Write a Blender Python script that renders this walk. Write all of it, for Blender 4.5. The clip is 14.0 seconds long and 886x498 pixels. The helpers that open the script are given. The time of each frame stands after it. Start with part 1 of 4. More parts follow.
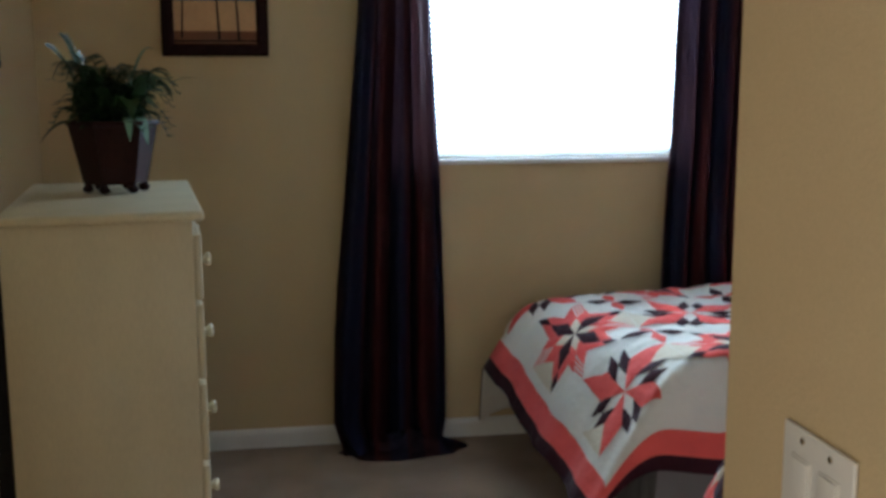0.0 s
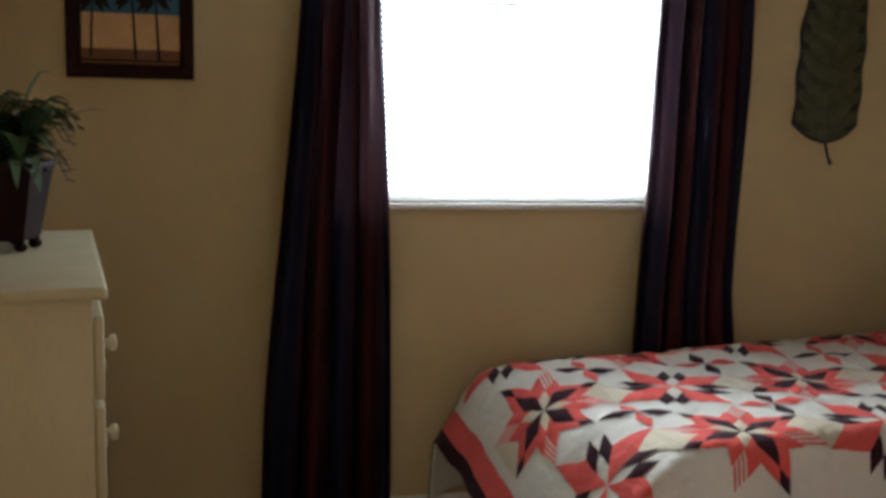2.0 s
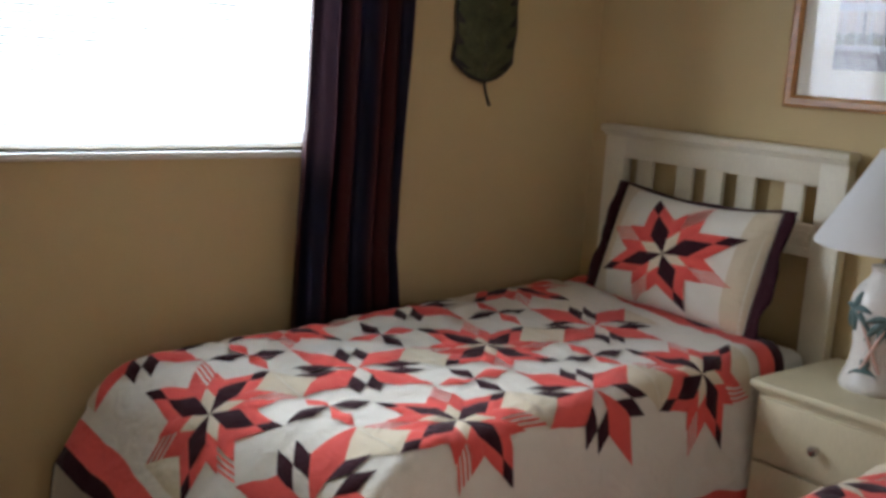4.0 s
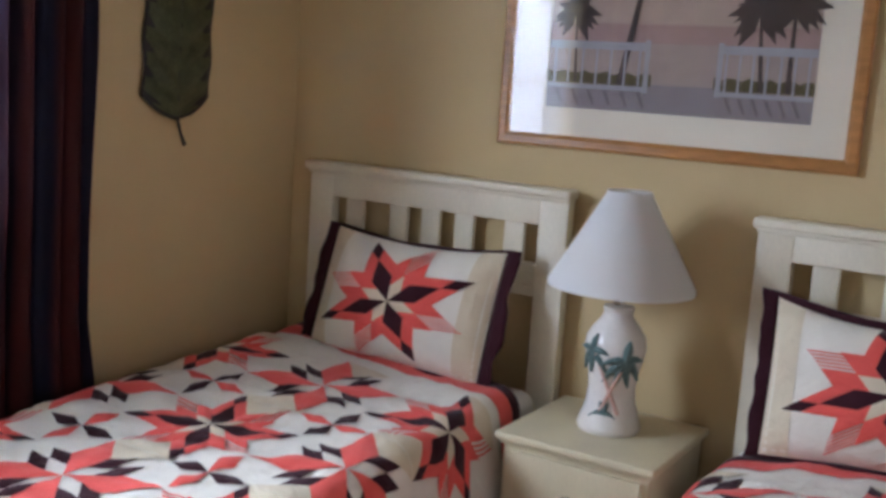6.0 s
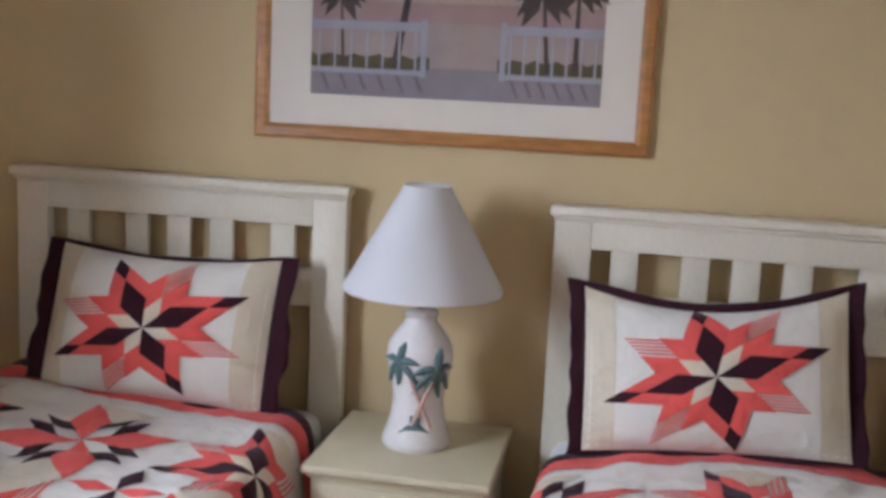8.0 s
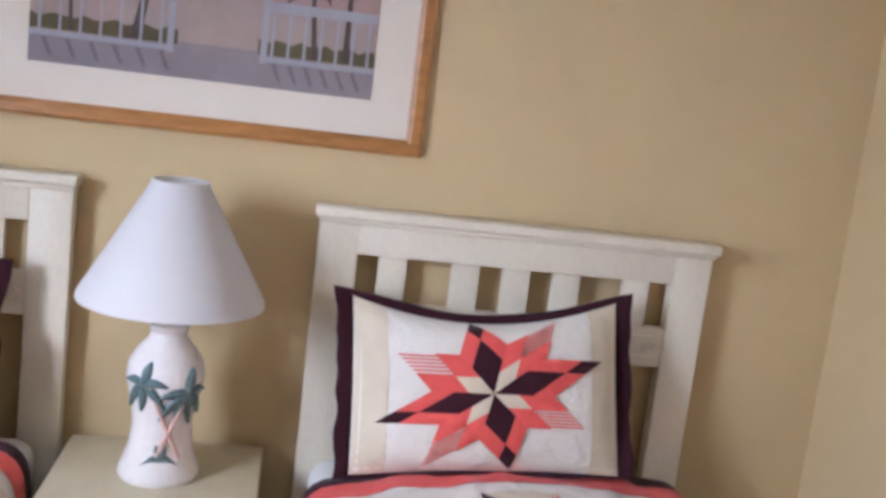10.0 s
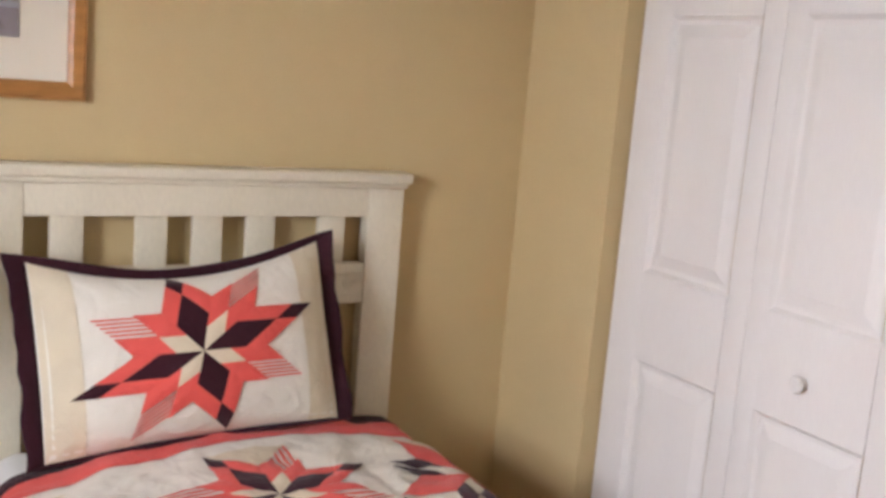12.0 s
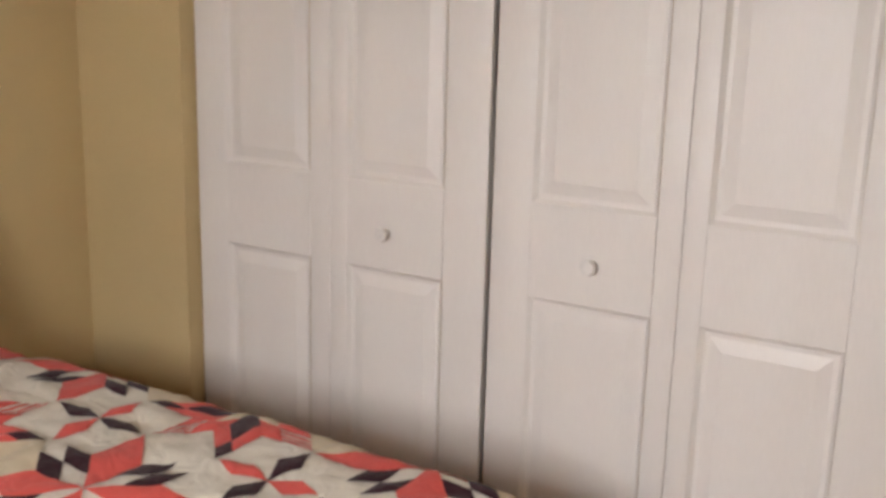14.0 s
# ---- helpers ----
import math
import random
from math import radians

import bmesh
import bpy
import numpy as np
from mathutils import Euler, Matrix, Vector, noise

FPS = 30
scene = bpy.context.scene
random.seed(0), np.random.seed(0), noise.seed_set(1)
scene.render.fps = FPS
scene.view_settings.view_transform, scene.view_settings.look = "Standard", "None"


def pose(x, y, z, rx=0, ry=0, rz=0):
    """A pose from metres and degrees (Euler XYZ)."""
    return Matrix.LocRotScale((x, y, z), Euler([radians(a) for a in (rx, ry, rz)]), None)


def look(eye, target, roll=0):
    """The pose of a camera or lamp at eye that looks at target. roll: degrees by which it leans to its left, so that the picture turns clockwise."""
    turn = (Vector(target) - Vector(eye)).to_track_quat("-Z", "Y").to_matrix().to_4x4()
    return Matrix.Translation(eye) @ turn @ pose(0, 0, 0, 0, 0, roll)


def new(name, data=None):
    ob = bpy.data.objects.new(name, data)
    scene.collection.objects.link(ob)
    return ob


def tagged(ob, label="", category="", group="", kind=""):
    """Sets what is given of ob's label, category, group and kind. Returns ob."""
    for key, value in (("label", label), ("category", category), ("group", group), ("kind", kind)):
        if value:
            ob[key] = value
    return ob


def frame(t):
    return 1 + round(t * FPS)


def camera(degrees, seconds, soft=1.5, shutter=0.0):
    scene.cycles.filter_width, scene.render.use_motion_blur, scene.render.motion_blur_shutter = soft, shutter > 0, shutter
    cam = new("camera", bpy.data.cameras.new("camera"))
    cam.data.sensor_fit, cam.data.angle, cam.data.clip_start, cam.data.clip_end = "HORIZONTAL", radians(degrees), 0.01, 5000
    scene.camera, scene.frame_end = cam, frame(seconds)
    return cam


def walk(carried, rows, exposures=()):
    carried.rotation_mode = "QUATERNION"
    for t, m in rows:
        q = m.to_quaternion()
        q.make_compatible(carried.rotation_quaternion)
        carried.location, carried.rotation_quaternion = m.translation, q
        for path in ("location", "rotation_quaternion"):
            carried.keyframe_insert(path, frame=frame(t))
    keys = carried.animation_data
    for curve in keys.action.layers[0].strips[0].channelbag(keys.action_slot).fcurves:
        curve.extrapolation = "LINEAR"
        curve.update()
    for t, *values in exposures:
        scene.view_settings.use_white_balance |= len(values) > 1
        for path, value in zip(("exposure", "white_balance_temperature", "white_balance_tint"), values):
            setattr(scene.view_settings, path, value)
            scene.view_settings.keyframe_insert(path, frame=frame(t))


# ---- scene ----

# camera and walk
cam = camera(46.7, 14.0, soft=3.5)
PATH = [
    (0, (-2.98, -4.1, 1.466), (-2.666, -2.15, 1.156), -0.2),
    (0.5, (-2.952, -4.031, 1.476), (-2.761, -2.07, 1.129), 1.0),
    (1, (-2.987, -3.885, 1.505), (-2.666, -1.942, 1.153), 1.3),
    (1.5, (-3.028, -3.706, 1.529), (-2.528, -1.8, 1.19), 1.3),
    (2, (-2.996, -3.558, 1.532), (-2.529, -1.633, 1.253), 1.5),
    (2.5, (-2.992, -3.402, 1.54), (-2.42, -1.518, 1.192), 2.4),
    (3, (-3.031, -3.239, 1.542), (-2.238, -1.43, 1.232), 1.4),
    (3.2, (-3.039, -3.153, 1.504), (-2.152, -1.39, 1.176), 1.9),
    (5.3, (-3.016, -2.579, 1.579), (-1.464, -1.36, 1.251), 3.6),
    (5.5, (-2.991, -2.566, 1.606), (-1.417, -1.375, 1.282), 3.7),
    (6, (-2.966, -2.449, 1.58), (-1.278, -1.422, 1.267), 3.8),
    (6.5, (-2.971, -2.294, 1.598), (-1.174, -1.486, 1.254), 3.0),
    (7, (-2.888, -2.184, 1.604), (-1.068, -1.44, 1.242), 3.5),
    (7.5, (-2.859, -2.053, 1.597), (-0.987, -1.414, 1.303), 4.2),
    (8, (-2.829, -1.915, 1.574), (-0.885, -1.559, 1.263), 2.8),
    (8.2, (-2.819, -1.821, 1.599), (-0.859, -1.598, 1.268), 3.9),
    (10.5, (-2.523, -1.609, 1.625), (-0.592, -2.042, 1.337), 5.1),
    (11, (-2.501, -1.557, 1.57), (-0.62, -2.183, 1.308), 3.0),
    (11.5, (-2.46, -1.544, 1.544), (-0.654, -2.337, 1.211), 4.2),
    (12, (-2.416, -1.514, 1.541), (-0.706, -2.496, 1.202), 4.7),
    (12.5, (-2.409, -1.398, 1.524), (-0.76, -2.431, 1.059), 2.3),
    (13, (-2.442, -1.344, 1.488), (-1.004, -2.656, 1.029), 3.6),
    (13.5, (-2.441, -1.162, 1.545), (-1.267, -2.7, 1.037), 2.7),
    (14, (-2.429, -1.12, 1.521), (-1.431, -2.791, 1.064), 1.5),
]
EXPOSURES = [(0, -0.58, 5450, 8), (1, -0.58, 5950, 12), (2, -0.80, 6600, 14), (3.2, -0.70, 6950, 17), (5.3, -0.60, 5900, 20), (6, -0.34, 6100, 22), (6.5, -0.16, 6150, 23), (7.5, -0.20, 6250, 23),
             (8.2, -0.07, 6050, 26), (10.5, 0.36, 6050, 29), (11.2, 0.35, 6200, 29), (12, 0.28, 7100, 26), (12.5, 0.22, 7000, 24), (13.5, 0.10, 7500, 23), (14, -0.18, 8000, 25)]
walk(cam, [(t, look(eye, target, roll)) for t, eye, target, roll in PATH], EXPOSURES)

# plan, in metres: east wall x = 0, window wall y = YN, floor z = 0
YN, YS, XW, XE = 0.03, -3.13, -3.87, 0.0
XC = -2.525            # end wall of the closet, beside the entry
YB = -5.2              # back of the entry
H = 2.44
WX0, WX1, WZ0, WZ1 = -2.46, -1.26, 1.18, 2.12   # window opening
CX0, CX1, CZ = -2.245, -0.40, 2.05              # closet opening
T = 0.12

# world and light
world = bpy.data.worlds.new("world")
scene.world = world
world.use_nodes = True
wn = world.node_tree.nodes
sky = wn.new("ShaderNodeTexSky")
sky.sky_type = "NISHITA"
sky.sun_disc = False
sky.sun_elevation = radians(55)
sky.sun_rotation = radians(160)
wn["Background"].inputs["Strength"].default_value = 0.1
world.node_tree.links.new(sky.outputs["Color"], wn["Background"].inputs["Color"])

sun = new("sun", bpy.data.lights.new("sun", "SUN"))
sun.data.energy, sun.data.angle, sun.data.color = 2.5, radians(0.6), (1, 0.95, 0.88)
sun.matrix_world = look((0, -8, 12), (0, 0, 0))

win_light = new("window_daylight", bpy.data.lights.new("window_daylight", "AREA"))
win_light.data.shape, win_light.data.size, win_light.data.size_y = "RECTANGLE", WX1 - WX0, WZ1 - WZ0
win_light.data.energy, win_light.data.color = 148, (0.74, 0.89, 1.0)
win_light.matrix_world = look(((WX0 + WX1) / 2, YN + 0.19, (WZ0 + WZ1) / 2), ((WX0 + WX1) / 2, -3, (WZ0 + WZ1) / 2))


# fill lamp added in an unseen west opening to brighten the entry wall
fill_light = new("entry_fill", bpy.data.lights.new("entry_fill", "AREA"))
fill_light.data.shape, fill_light.data.size, fill_light.data.size_y = "RECTANGLE", 0.80, 2.0
fill_light.data.energy, fill_light.data.color = 25, (1.0, 0.93, 0.82)
fill_light.matrix_world = look((XW - 0.06, -4.62, 1.02), (0, -4.62, 1.02))


# materials
def mat(name, color, rough=0.6, var=0.06, scale=6.0, fine=120.0, bump=0.1, metal=0.0, spec=0.4, sheen=0.0, dark=None, stretch=(1, 1, 1), crease=0.0):
    m = bpy.data.materials.new(name)
    m.use_nodes = True
    nt = m.node_tree
    n, l = nt.nodes, nt.links
    b = n["Principled BSDF"]
    b.inputs["Roughness"].default_value = rough
    b.inputs["Metallic"].default_value = metal
    b.inputs["Specular IOR Level"].default_value = spec
    if sheen:
        b.inputs["Sheen Weight"].default_value = sheen
        b.inputs["Sheen Roughness"].default_value = 0.4
    tc = n.new("ShaderNodeTexCoord")
    mp = n.new("ShaderNodeMapping")
    mp.inputs["Scale"].default_value = stretch
    l.new(tc.outputs["Object"], mp.inputs["Vector"])
    big, small = n.new("ShaderNodeTexNoise"), n.new("ShaderNodeTexNoise")
    big.inputs["Scale"].default_value, big.inputs["Detail"].default_value = scale, 4
    small.inputs["Scale"].default_value, small.inputs["Detail"].default_value = fine, 3
    for t in (big, small):
        l.new(mp.outputs["Vector"], t.inputs["Vector"])
    add = n.new("ShaderNodeMath")
    add.operation = "ADD"
    l.new(big.outputs["Fac"], add.inputs[0])
    l.new(small.outputs["Fac"], add.inputs[1])
    half = n.new("ShaderNodeMath")
    half.operation = "MULTIPLY"
    half.inputs[1].default_value = 0.5
    l.new(add.outputs[0], half.inputs[0])
    ramp = n.new("ShaderNodeValToRGB")
    lo = dark or tuple(c * (1 - 2.2 * var) for c in color)
    hi = tuple(min(1, c * (1 + 2.2 * var)) for c in color)
    ramp.color_ramp.elements[0].position, ramp.color_ramp.elements[1].position = 0.3, 0.7
    ramp.color_ramp.elements[0].color, ramp.color_ramp.elements[1].color = (*lo, 1), (*hi, 1)
    l.new(half.outputs[0], ramp.inputs["Fac"])
    l.new(ramp.outputs["Color"], b.inputs["Base Color"])
    if bump:
        bp = n.new("ShaderNodeBump")
        bp.inputs["Strength"].default_value, bp.inputs["Distance"].default_value = bump, 0.004
        l.new(small.outputs["Fac"], bp.inputs["Height"])
        l.new(bp.outputs["Normal"], b.inputs["Normal"])
        if crease:
            cr, b2 = n.new("ShaderNodeTexNoise"), n.new("ShaderNodeBump")
            cr.inputs["Scale"].default_value, cr.inputs["Detail"].default_value, cr.inputs["Distortion"].default_value = 16, 2, 1.2
            b2.inputs["Strength"].default_value, b2.inputs["Distance"].default_value = crease, 0.02
            l.new(tc.outputs["Object"], cr.inputs["Vector"])
            l.new(cr.outputs["Fac"], b2.inputs["Height"])
            l.new(b2.outputs["Normal"], bp.inputs["Normal"])
    return m


def see_through(m, color, amount):
    """Lets part of the light pass diffusely, as thin cloth does."""
    n, l = m.node_tree.nodes, m.node_tree.links
    tr, mix = n.new("ShaderNodeBsdfTranslucent"), n.new("ShaderNodeMixShader")
    tr.inputs["Color"].default_value = (*color, 1)
    mix.inputs["Fac"].default_value = amount
    l.new(n["Principled BSDF"].outputs[0], mix.inputs[1])
    l.new(tr.outputs[0], mix.inputs[2])
    l.new(mix.outputs[0], n["Material Output"].inputs["Surface"])
    return m


WALL = mat("wall_paint", (0.59, 0.445, 0.24), 0.75, 0.03, 1.6, 260, 0.25, spec=0.25)
CEIL = mat("ceiling_paint", (0.82, 0.80, 0.76), 0.85, 0.03, 2, 160, 0.5, spec=0.2)
CARPET = mat("carpet", (0.36, 0.25, 0.17), 0.95, 0.16, 5, 420, 1.0, spec=0.1, sheen=0.3)
TRIM = mat("white_trim_paint", (0.78, 0.755, 0.70), 0.35, 0.02, 3, 90, 0.05)
DOOR = mat("door_paint", (0.80, 0.76, 0.72), 0.42, 0.015, 2, 60, 0.05, stretch=(4, 4, 0.5))
CREAMWOOD = mat("cream_painted_wood", (0.60, 0.525, 0.35), 0.45, 0.04, 3, 70, 0.12, stretch=(3, 3, 0.6))
HEADWOOD = mat("white_painted_wood", (0.73, 0.665, 0.52), 0.45, 0.035, 3, 70, 0.15, stretch=(2, 2, 0.8))
OAK = mat("honey_wood", (0.40, 0.175, 0.05), 0.35, 0.16, 5, 60, 0.15, stretch=(1, 0.25, 1))
DARKWOOD = mat("dark_red_wood", (0.020, 0.0055, 0.0045), 0.55, 0.2, 8, 90, 0.15, spec=0.12)
CREAM = mat("cream_cotton", (0.74, 0.70, 0.61), 0.9, 0.03, 9, 700, 0.25, spec=0.15, sheen=0.2, crease=0.4)
TAN = mat("tan_cotton", (0.65, 0.56, 0.41), 0.9, 0.05, 9, 700, 0.25, spec=0.15, sheen=0.2, crease=0.4)
CORAL = mat("coral_cotton", (0.73, 0.105, 0.085), 0.9, 0.06, 9, 700, 0.25, spec=0.15, sheen=0.15, crease=0.4)
PLUM = mat("plum_cotton", (0.040, 0.010, 0.016), 0.9, 0.12, 9, 700, 0.25, spec=0.15, sheen=0.15, crease=0.4)
SHEET = mat("white_sheet", (0.78, 0.78, 0.75), 0.9, 0.02, 9, 600, 0.2, spec=0.15)
# the skirt's grey is lowered to carry the shade below the quilt hem
SKIRT = mat("shaded_grey_cloth", (0.22, 0.21, 0.20), 0.9, 0.04, 9, 400, 0.2, spec=0.15)
IRON = mat("dark_metal", (0.03, 0.028, 0.027), 0.5, 0.2, 20, 200, 0.2, metal=0.8)
CHROME = mat("brushed_nickel", (0.62, 0.60, 0.57), 0.25, 0.05, 20, 300, 0.02, metal=1.0)
CERAMIC = mat("glazed_ceramic", (0.74, 0.70, 0.65), 0.25, 0.03, 12, 80, 0.08, spec=0.5)
PINKCLAY = mat("pink_glaze", (0.62, 0.40, 0.33), 0.3, 0.06, 20, 80, 0.08)
PALMGREEN = mat("teal_green_glaze", (0.10, 0.165, 0.16), 0.3, 0.2, 30, 120, 0.1)
SHADE = see_through(mat("white_shade_cloth", (0.80, 0.80, 0.79), 0.85, 0.01, 12, 500, 0.1, spec=0.2), (0.9, 0.88, 0.84), 0.42)
KNOBWHITE = mat("worn_white_knob", (0.78, 0.75, 0.71), 0.3, 0.05, 30, 90, 0.0)
PLASTIC = mat("white_plastic", (0.72, 0.67, 0.58), 0.35, 0.01, 20, 90, 0.0)
BLIND = see_through(mat("white_blind_slat", (0.82, 0.84, 0.86), 0.5, 0.01, 10, 60, 0.0), (0.90, 0.94, 0.97), 0.72)
FERN = mat("fern_green", (0.022, 0.055, 0.016), 0.45, 0.3, 30, 120, 0.1)
PALELEAF = mat("pale_leaf", (0.16, 0.30, 0.21), 0.45, 0.2, 30, 120, 0.1)
SOIL = mat("dark_soil", (0.02, 0.015, 0.01), 0.95, 0.3, 30, 200, 0.6)
LEAFWOOD = mat("carved_leaf_green", (0.060, 0.066, 0.028), 0.6, 0.28, 18, 160, 0.3)
LEAFEDGE = mat("dark_leaf_rim", (0.018, 0.014, 0.014), 0.55, 0.2, 18, 160, 0.2)
MATBOARD = mat("mat_board", (0.84, 0.765, 0.63), 0.9, 0.01, 6, 300, 0.05)
GAPBLACK = mat("gap_black", (0.012, 0.011, 0.010), 0.8, 0.2, 8, 90, 0.1, spec=0.1)


def curtain_cloth():
    """Shot taffeta: dark burgundy and navy stripes running down the cloth."""
    m = mat("striped_taffeta", (0.05, 0.016, 0.016), 0.55, 0.15, 10, 300, 0.15, spec=0.14, sheen=0.03)
    n, l = m.node_tree.nodes, m.node_tree.links
    at = n.new("ShaderNodeUVMap")
    at.uv_map = "cloth"
    sep = n.new("ShaderNodeSeparateXYZ")
    l.new(at.outputs["UV"], sep.inputs[0])
    ramp = n.new("ShaderNodeValToRGB")
    ramp.color_ramp.interpolation = "LINEAR"
    e = ramp.color_ramp.elements
    cols = [(0.0, (0.034, 0.007, 0.007)), (0.14, (0.026, 0.006, 0.007)), (0.20, (0.010, 0.013, 0.036)),
            (0.50, (0.009, 0.012, 0.034)), (0.56, (0.064, 0.013, 0.011)), (0.62, (0.007, 0.005, 0.010)),
            (0.84, (0.005, 0.006, 0.015)), (0.90, (0.070, 0.014, 0.012)), (1.0, (0.034, 0.007, 0.007))]
    e[0].position, e[1].position = 0.0, 1.0
    e[0].color, e[1].color = (*cols[0][1], 1), (*cols[-1][1], 1)
    for p, c in cols[1:-1]:
        x = e.new(p)
        x.color = (*c, 1)
    fr = n.new("ShaderNodeMath")
    fr.operation = "FRACT"
    l.new(sep.outputs[0], fr.inputs[0])
    l.new(fr.outputs[0], ramp.inputs["Fac"])
    l.new(ramp.outputs["Color"], n["Principled BSDF"].inputs["Base Color"])
    return see_through(m, (0.37, 0.24, 0.26), 0.25)


CURTAIN = curtain_cloth()


def glass_pane(name, rough=0.0, clear=0.985):
    """Thin clear glass, its gloss growing towards grazing view."""
    m = bpy.data.materials.new(name)
    m.use_nodes = True
    n, l = m.node_tree.nodes, m.node_tree.links
    n.remove(n["Principled BSDF"])
    tr, gl, mix, lw, pw, ma = (n.new(k) for k in ("ShaderNodeBsdfTransparent", "ShaderNodeBsdfGlossy", "ShaderNodeMixShader", "ShaderNodeLayerWeight", "ShaderNodeMath", "ShaderNodeMath"))
    lw.inputs["Blend"].default_value = 0.5
    pw.operation, pw.inputs[1].default_value = "POWER", 5.0
    ma.operation, ma.inputs[1].default_value, ma.inputs[2].default_value = "MULTIPLY_ADD", 0.96, 0.025
    gl.inputs["Roughness"].default_value = rough
    tr.inputs["Color"].default_value = (clear, clear, clear, 1)
    l.new(lw.outputs["Facing"], pw.inputs[0])
    l.new(pw.outputs[0], ma.inputs[0])
    l.new(ma.outputs[0], mix.inputs["Fac"])
    l.new(tr.outputs[0], mix.inputs[1])
    l.new(gl.outputs[0], mix.inputs[2])
    l.new(mix.outputs[0], n["Material Output"].inputs["Surface"])
    return m


GLASS = glass_pane("picture_glass", 0.01)


def paint(name, color, var=0.05):
    return mat(name, color, 0.8, var, 14, 120, 0.08, spec=0.2)


# building helpers
def box(bm, a, b, bevel=0.0, seg=2):
    """An upright box from corner a to corner b, its edges rounded by bevel."""
    lo = [min(p, q) for p, q in zip(a, b)]
    hi = [max(p, q) for p, q in zip(a, b)]
    v = [bm.verts.new((x, y, z)) for x in (lo[0], hi[0]) for y in (lo[1], hi[1]) for z in (lo[2], hi[2])]
    fs = [bm.faces.new([v[i] for i in q]) for q in ((0, 1, 3, 2), (4, 6, 7, 5), (0, 4, 5, 1), (2, 3, 7, 6), (0, 2, 6, 4), (1, 5, 7, 3))]
    if bevel:
        es = {e for f in fs for e in f.edges}
        bmesh.ops.bevel(bm, geom=list(es), offset=bevel, segments=seg, affect="EDGES", profile=0.5)
    return bm


def lathe(bm, profile, centre, seg=40, ripple=None):
    """Turns a profile of (radius, z) about the upright line through centre."""
    rings = []
    for r, z in profile:
        rings.append([bm.verts.new((centre[0] + r * math.cos(2 * math.pi * i / seg), centre[1] + r * math.sin(2 * math.pi * i / seg), centre[2] + z)) for i in range(seg)])
    for a, b in zip(rings, rings[1:]):
        for i in range(seg):
            bm.faces.new((a[i], a[(i + 1) % seg], b[(i + 1) % seg], b[i]))
    return rings


def cap(bm, ring, flip=False):
    bm.faces.new(ring[::-1] if flip else ring)


def rod(bm, p, q, r0, r1=None, seg=10):
    """A round rod from p to q with closed ends."""
    r1 = r0 if r1 is None else r1
    p, q = Vector(p), Vector(q)
    d = (q - p).normalized()
    u = d.orthogonal().normalized()
    w = d.cross(u)
    ra, rb = ([bm.verts.new(c + r * (math.cos(2 * math.pi * i / seg) * u + math.sin(2 * math.pi * i / seg) * w)) for i in range(seg)] for c, r in ((p, r0), (q, r1)))
    for i in range(seg):
        bm.faces.new((ra[i], ra[(i + 1) % seg], rb[(i + 1) % seg], rb[i]))
    bm.faces.new(ra[::-1])
    bm.faces.new(rb)


def grid(bm, nu, nv, f, mi=0):
    """A sheet of nu x nv cells through f(s, t), s and t from 0 to 1."""
    v = [[bm.verts.new(f(i / nu, j / nv)) for j in range(nv + 1)] for i in range(nu + 1)]
    for i in range(nu):
        for j in range(nv):
            bm.faces.new((v[i][j], v[i + 1][j], v[i + 1][j + 1], v[i][j + 1])).material_index = mi
    return v


def mesh_of(name, bm, mats, smooth=True, recalc=True):
    if recalc:
        bmesh.ops.recalc_face_normals(bm, faces=bm.faces[:])
    me = bpy.data.meshes.new(name)
    bm.to_mesh(me)
    bm.free()
    for m in mats if isinstance(mats, (list, tuple)) else [mats]:
        me.materials.append(m)
    if smooth:
        for p in me.polygons:
            p.use_smooth = True
        me.set_sharp_from_angle(angle=radians(38))
    return me


def solid(name, bm, mats, label="", category="", group="", kind="", smooth=True):
    return tagged(new(name, mesh_of(name, bm, mats, smooth)), label, category, group, kind)


def thing(name, at, label, category, group=""):
    ob = new(name)
    ob.empty_display_size = 0.1
    ob.matrix_basis = Matrix.Translation(at)
    return tagged(ob, label, category, group)


def part(name, bm, mats, parent, label="", smooth=True, recalc=True):
    ob = new(name, mesh_of(name, bm, mats, smooth, recalc))
    ob.parent = parent
    if parent.type == "EMPTY":
        ob.matrix_parent_inverse = Matrix.Translation(-parent.matrix_basis.translation)
    return tagged(ob, label)


def B():
    return bmesh.new()


# structure
solid("floor", box(B(), (XW - T, YB - T, -0.1), (XE + T, YN + T + 0.1, 0)), CARPET, "beige cut-pile bedroom carpet", "floor", kind="structure", smooth=False)
solid("ceiling", box(B(), (XW - T, YB - T, H), (XE + T, YN + T + 0.1, H + 0.1)), CEIL, "plain off-white ceiling", "ceiling", kind="structure", smooth=False)


def wall(name, pieces, label="khaki-beige painted plaster wall"):
    bm = B()
    for a, b in pieces:
        box(bm, a, b)
    return solid(name, bm, WALL, label, "wall", kind="structure", smooth=False)


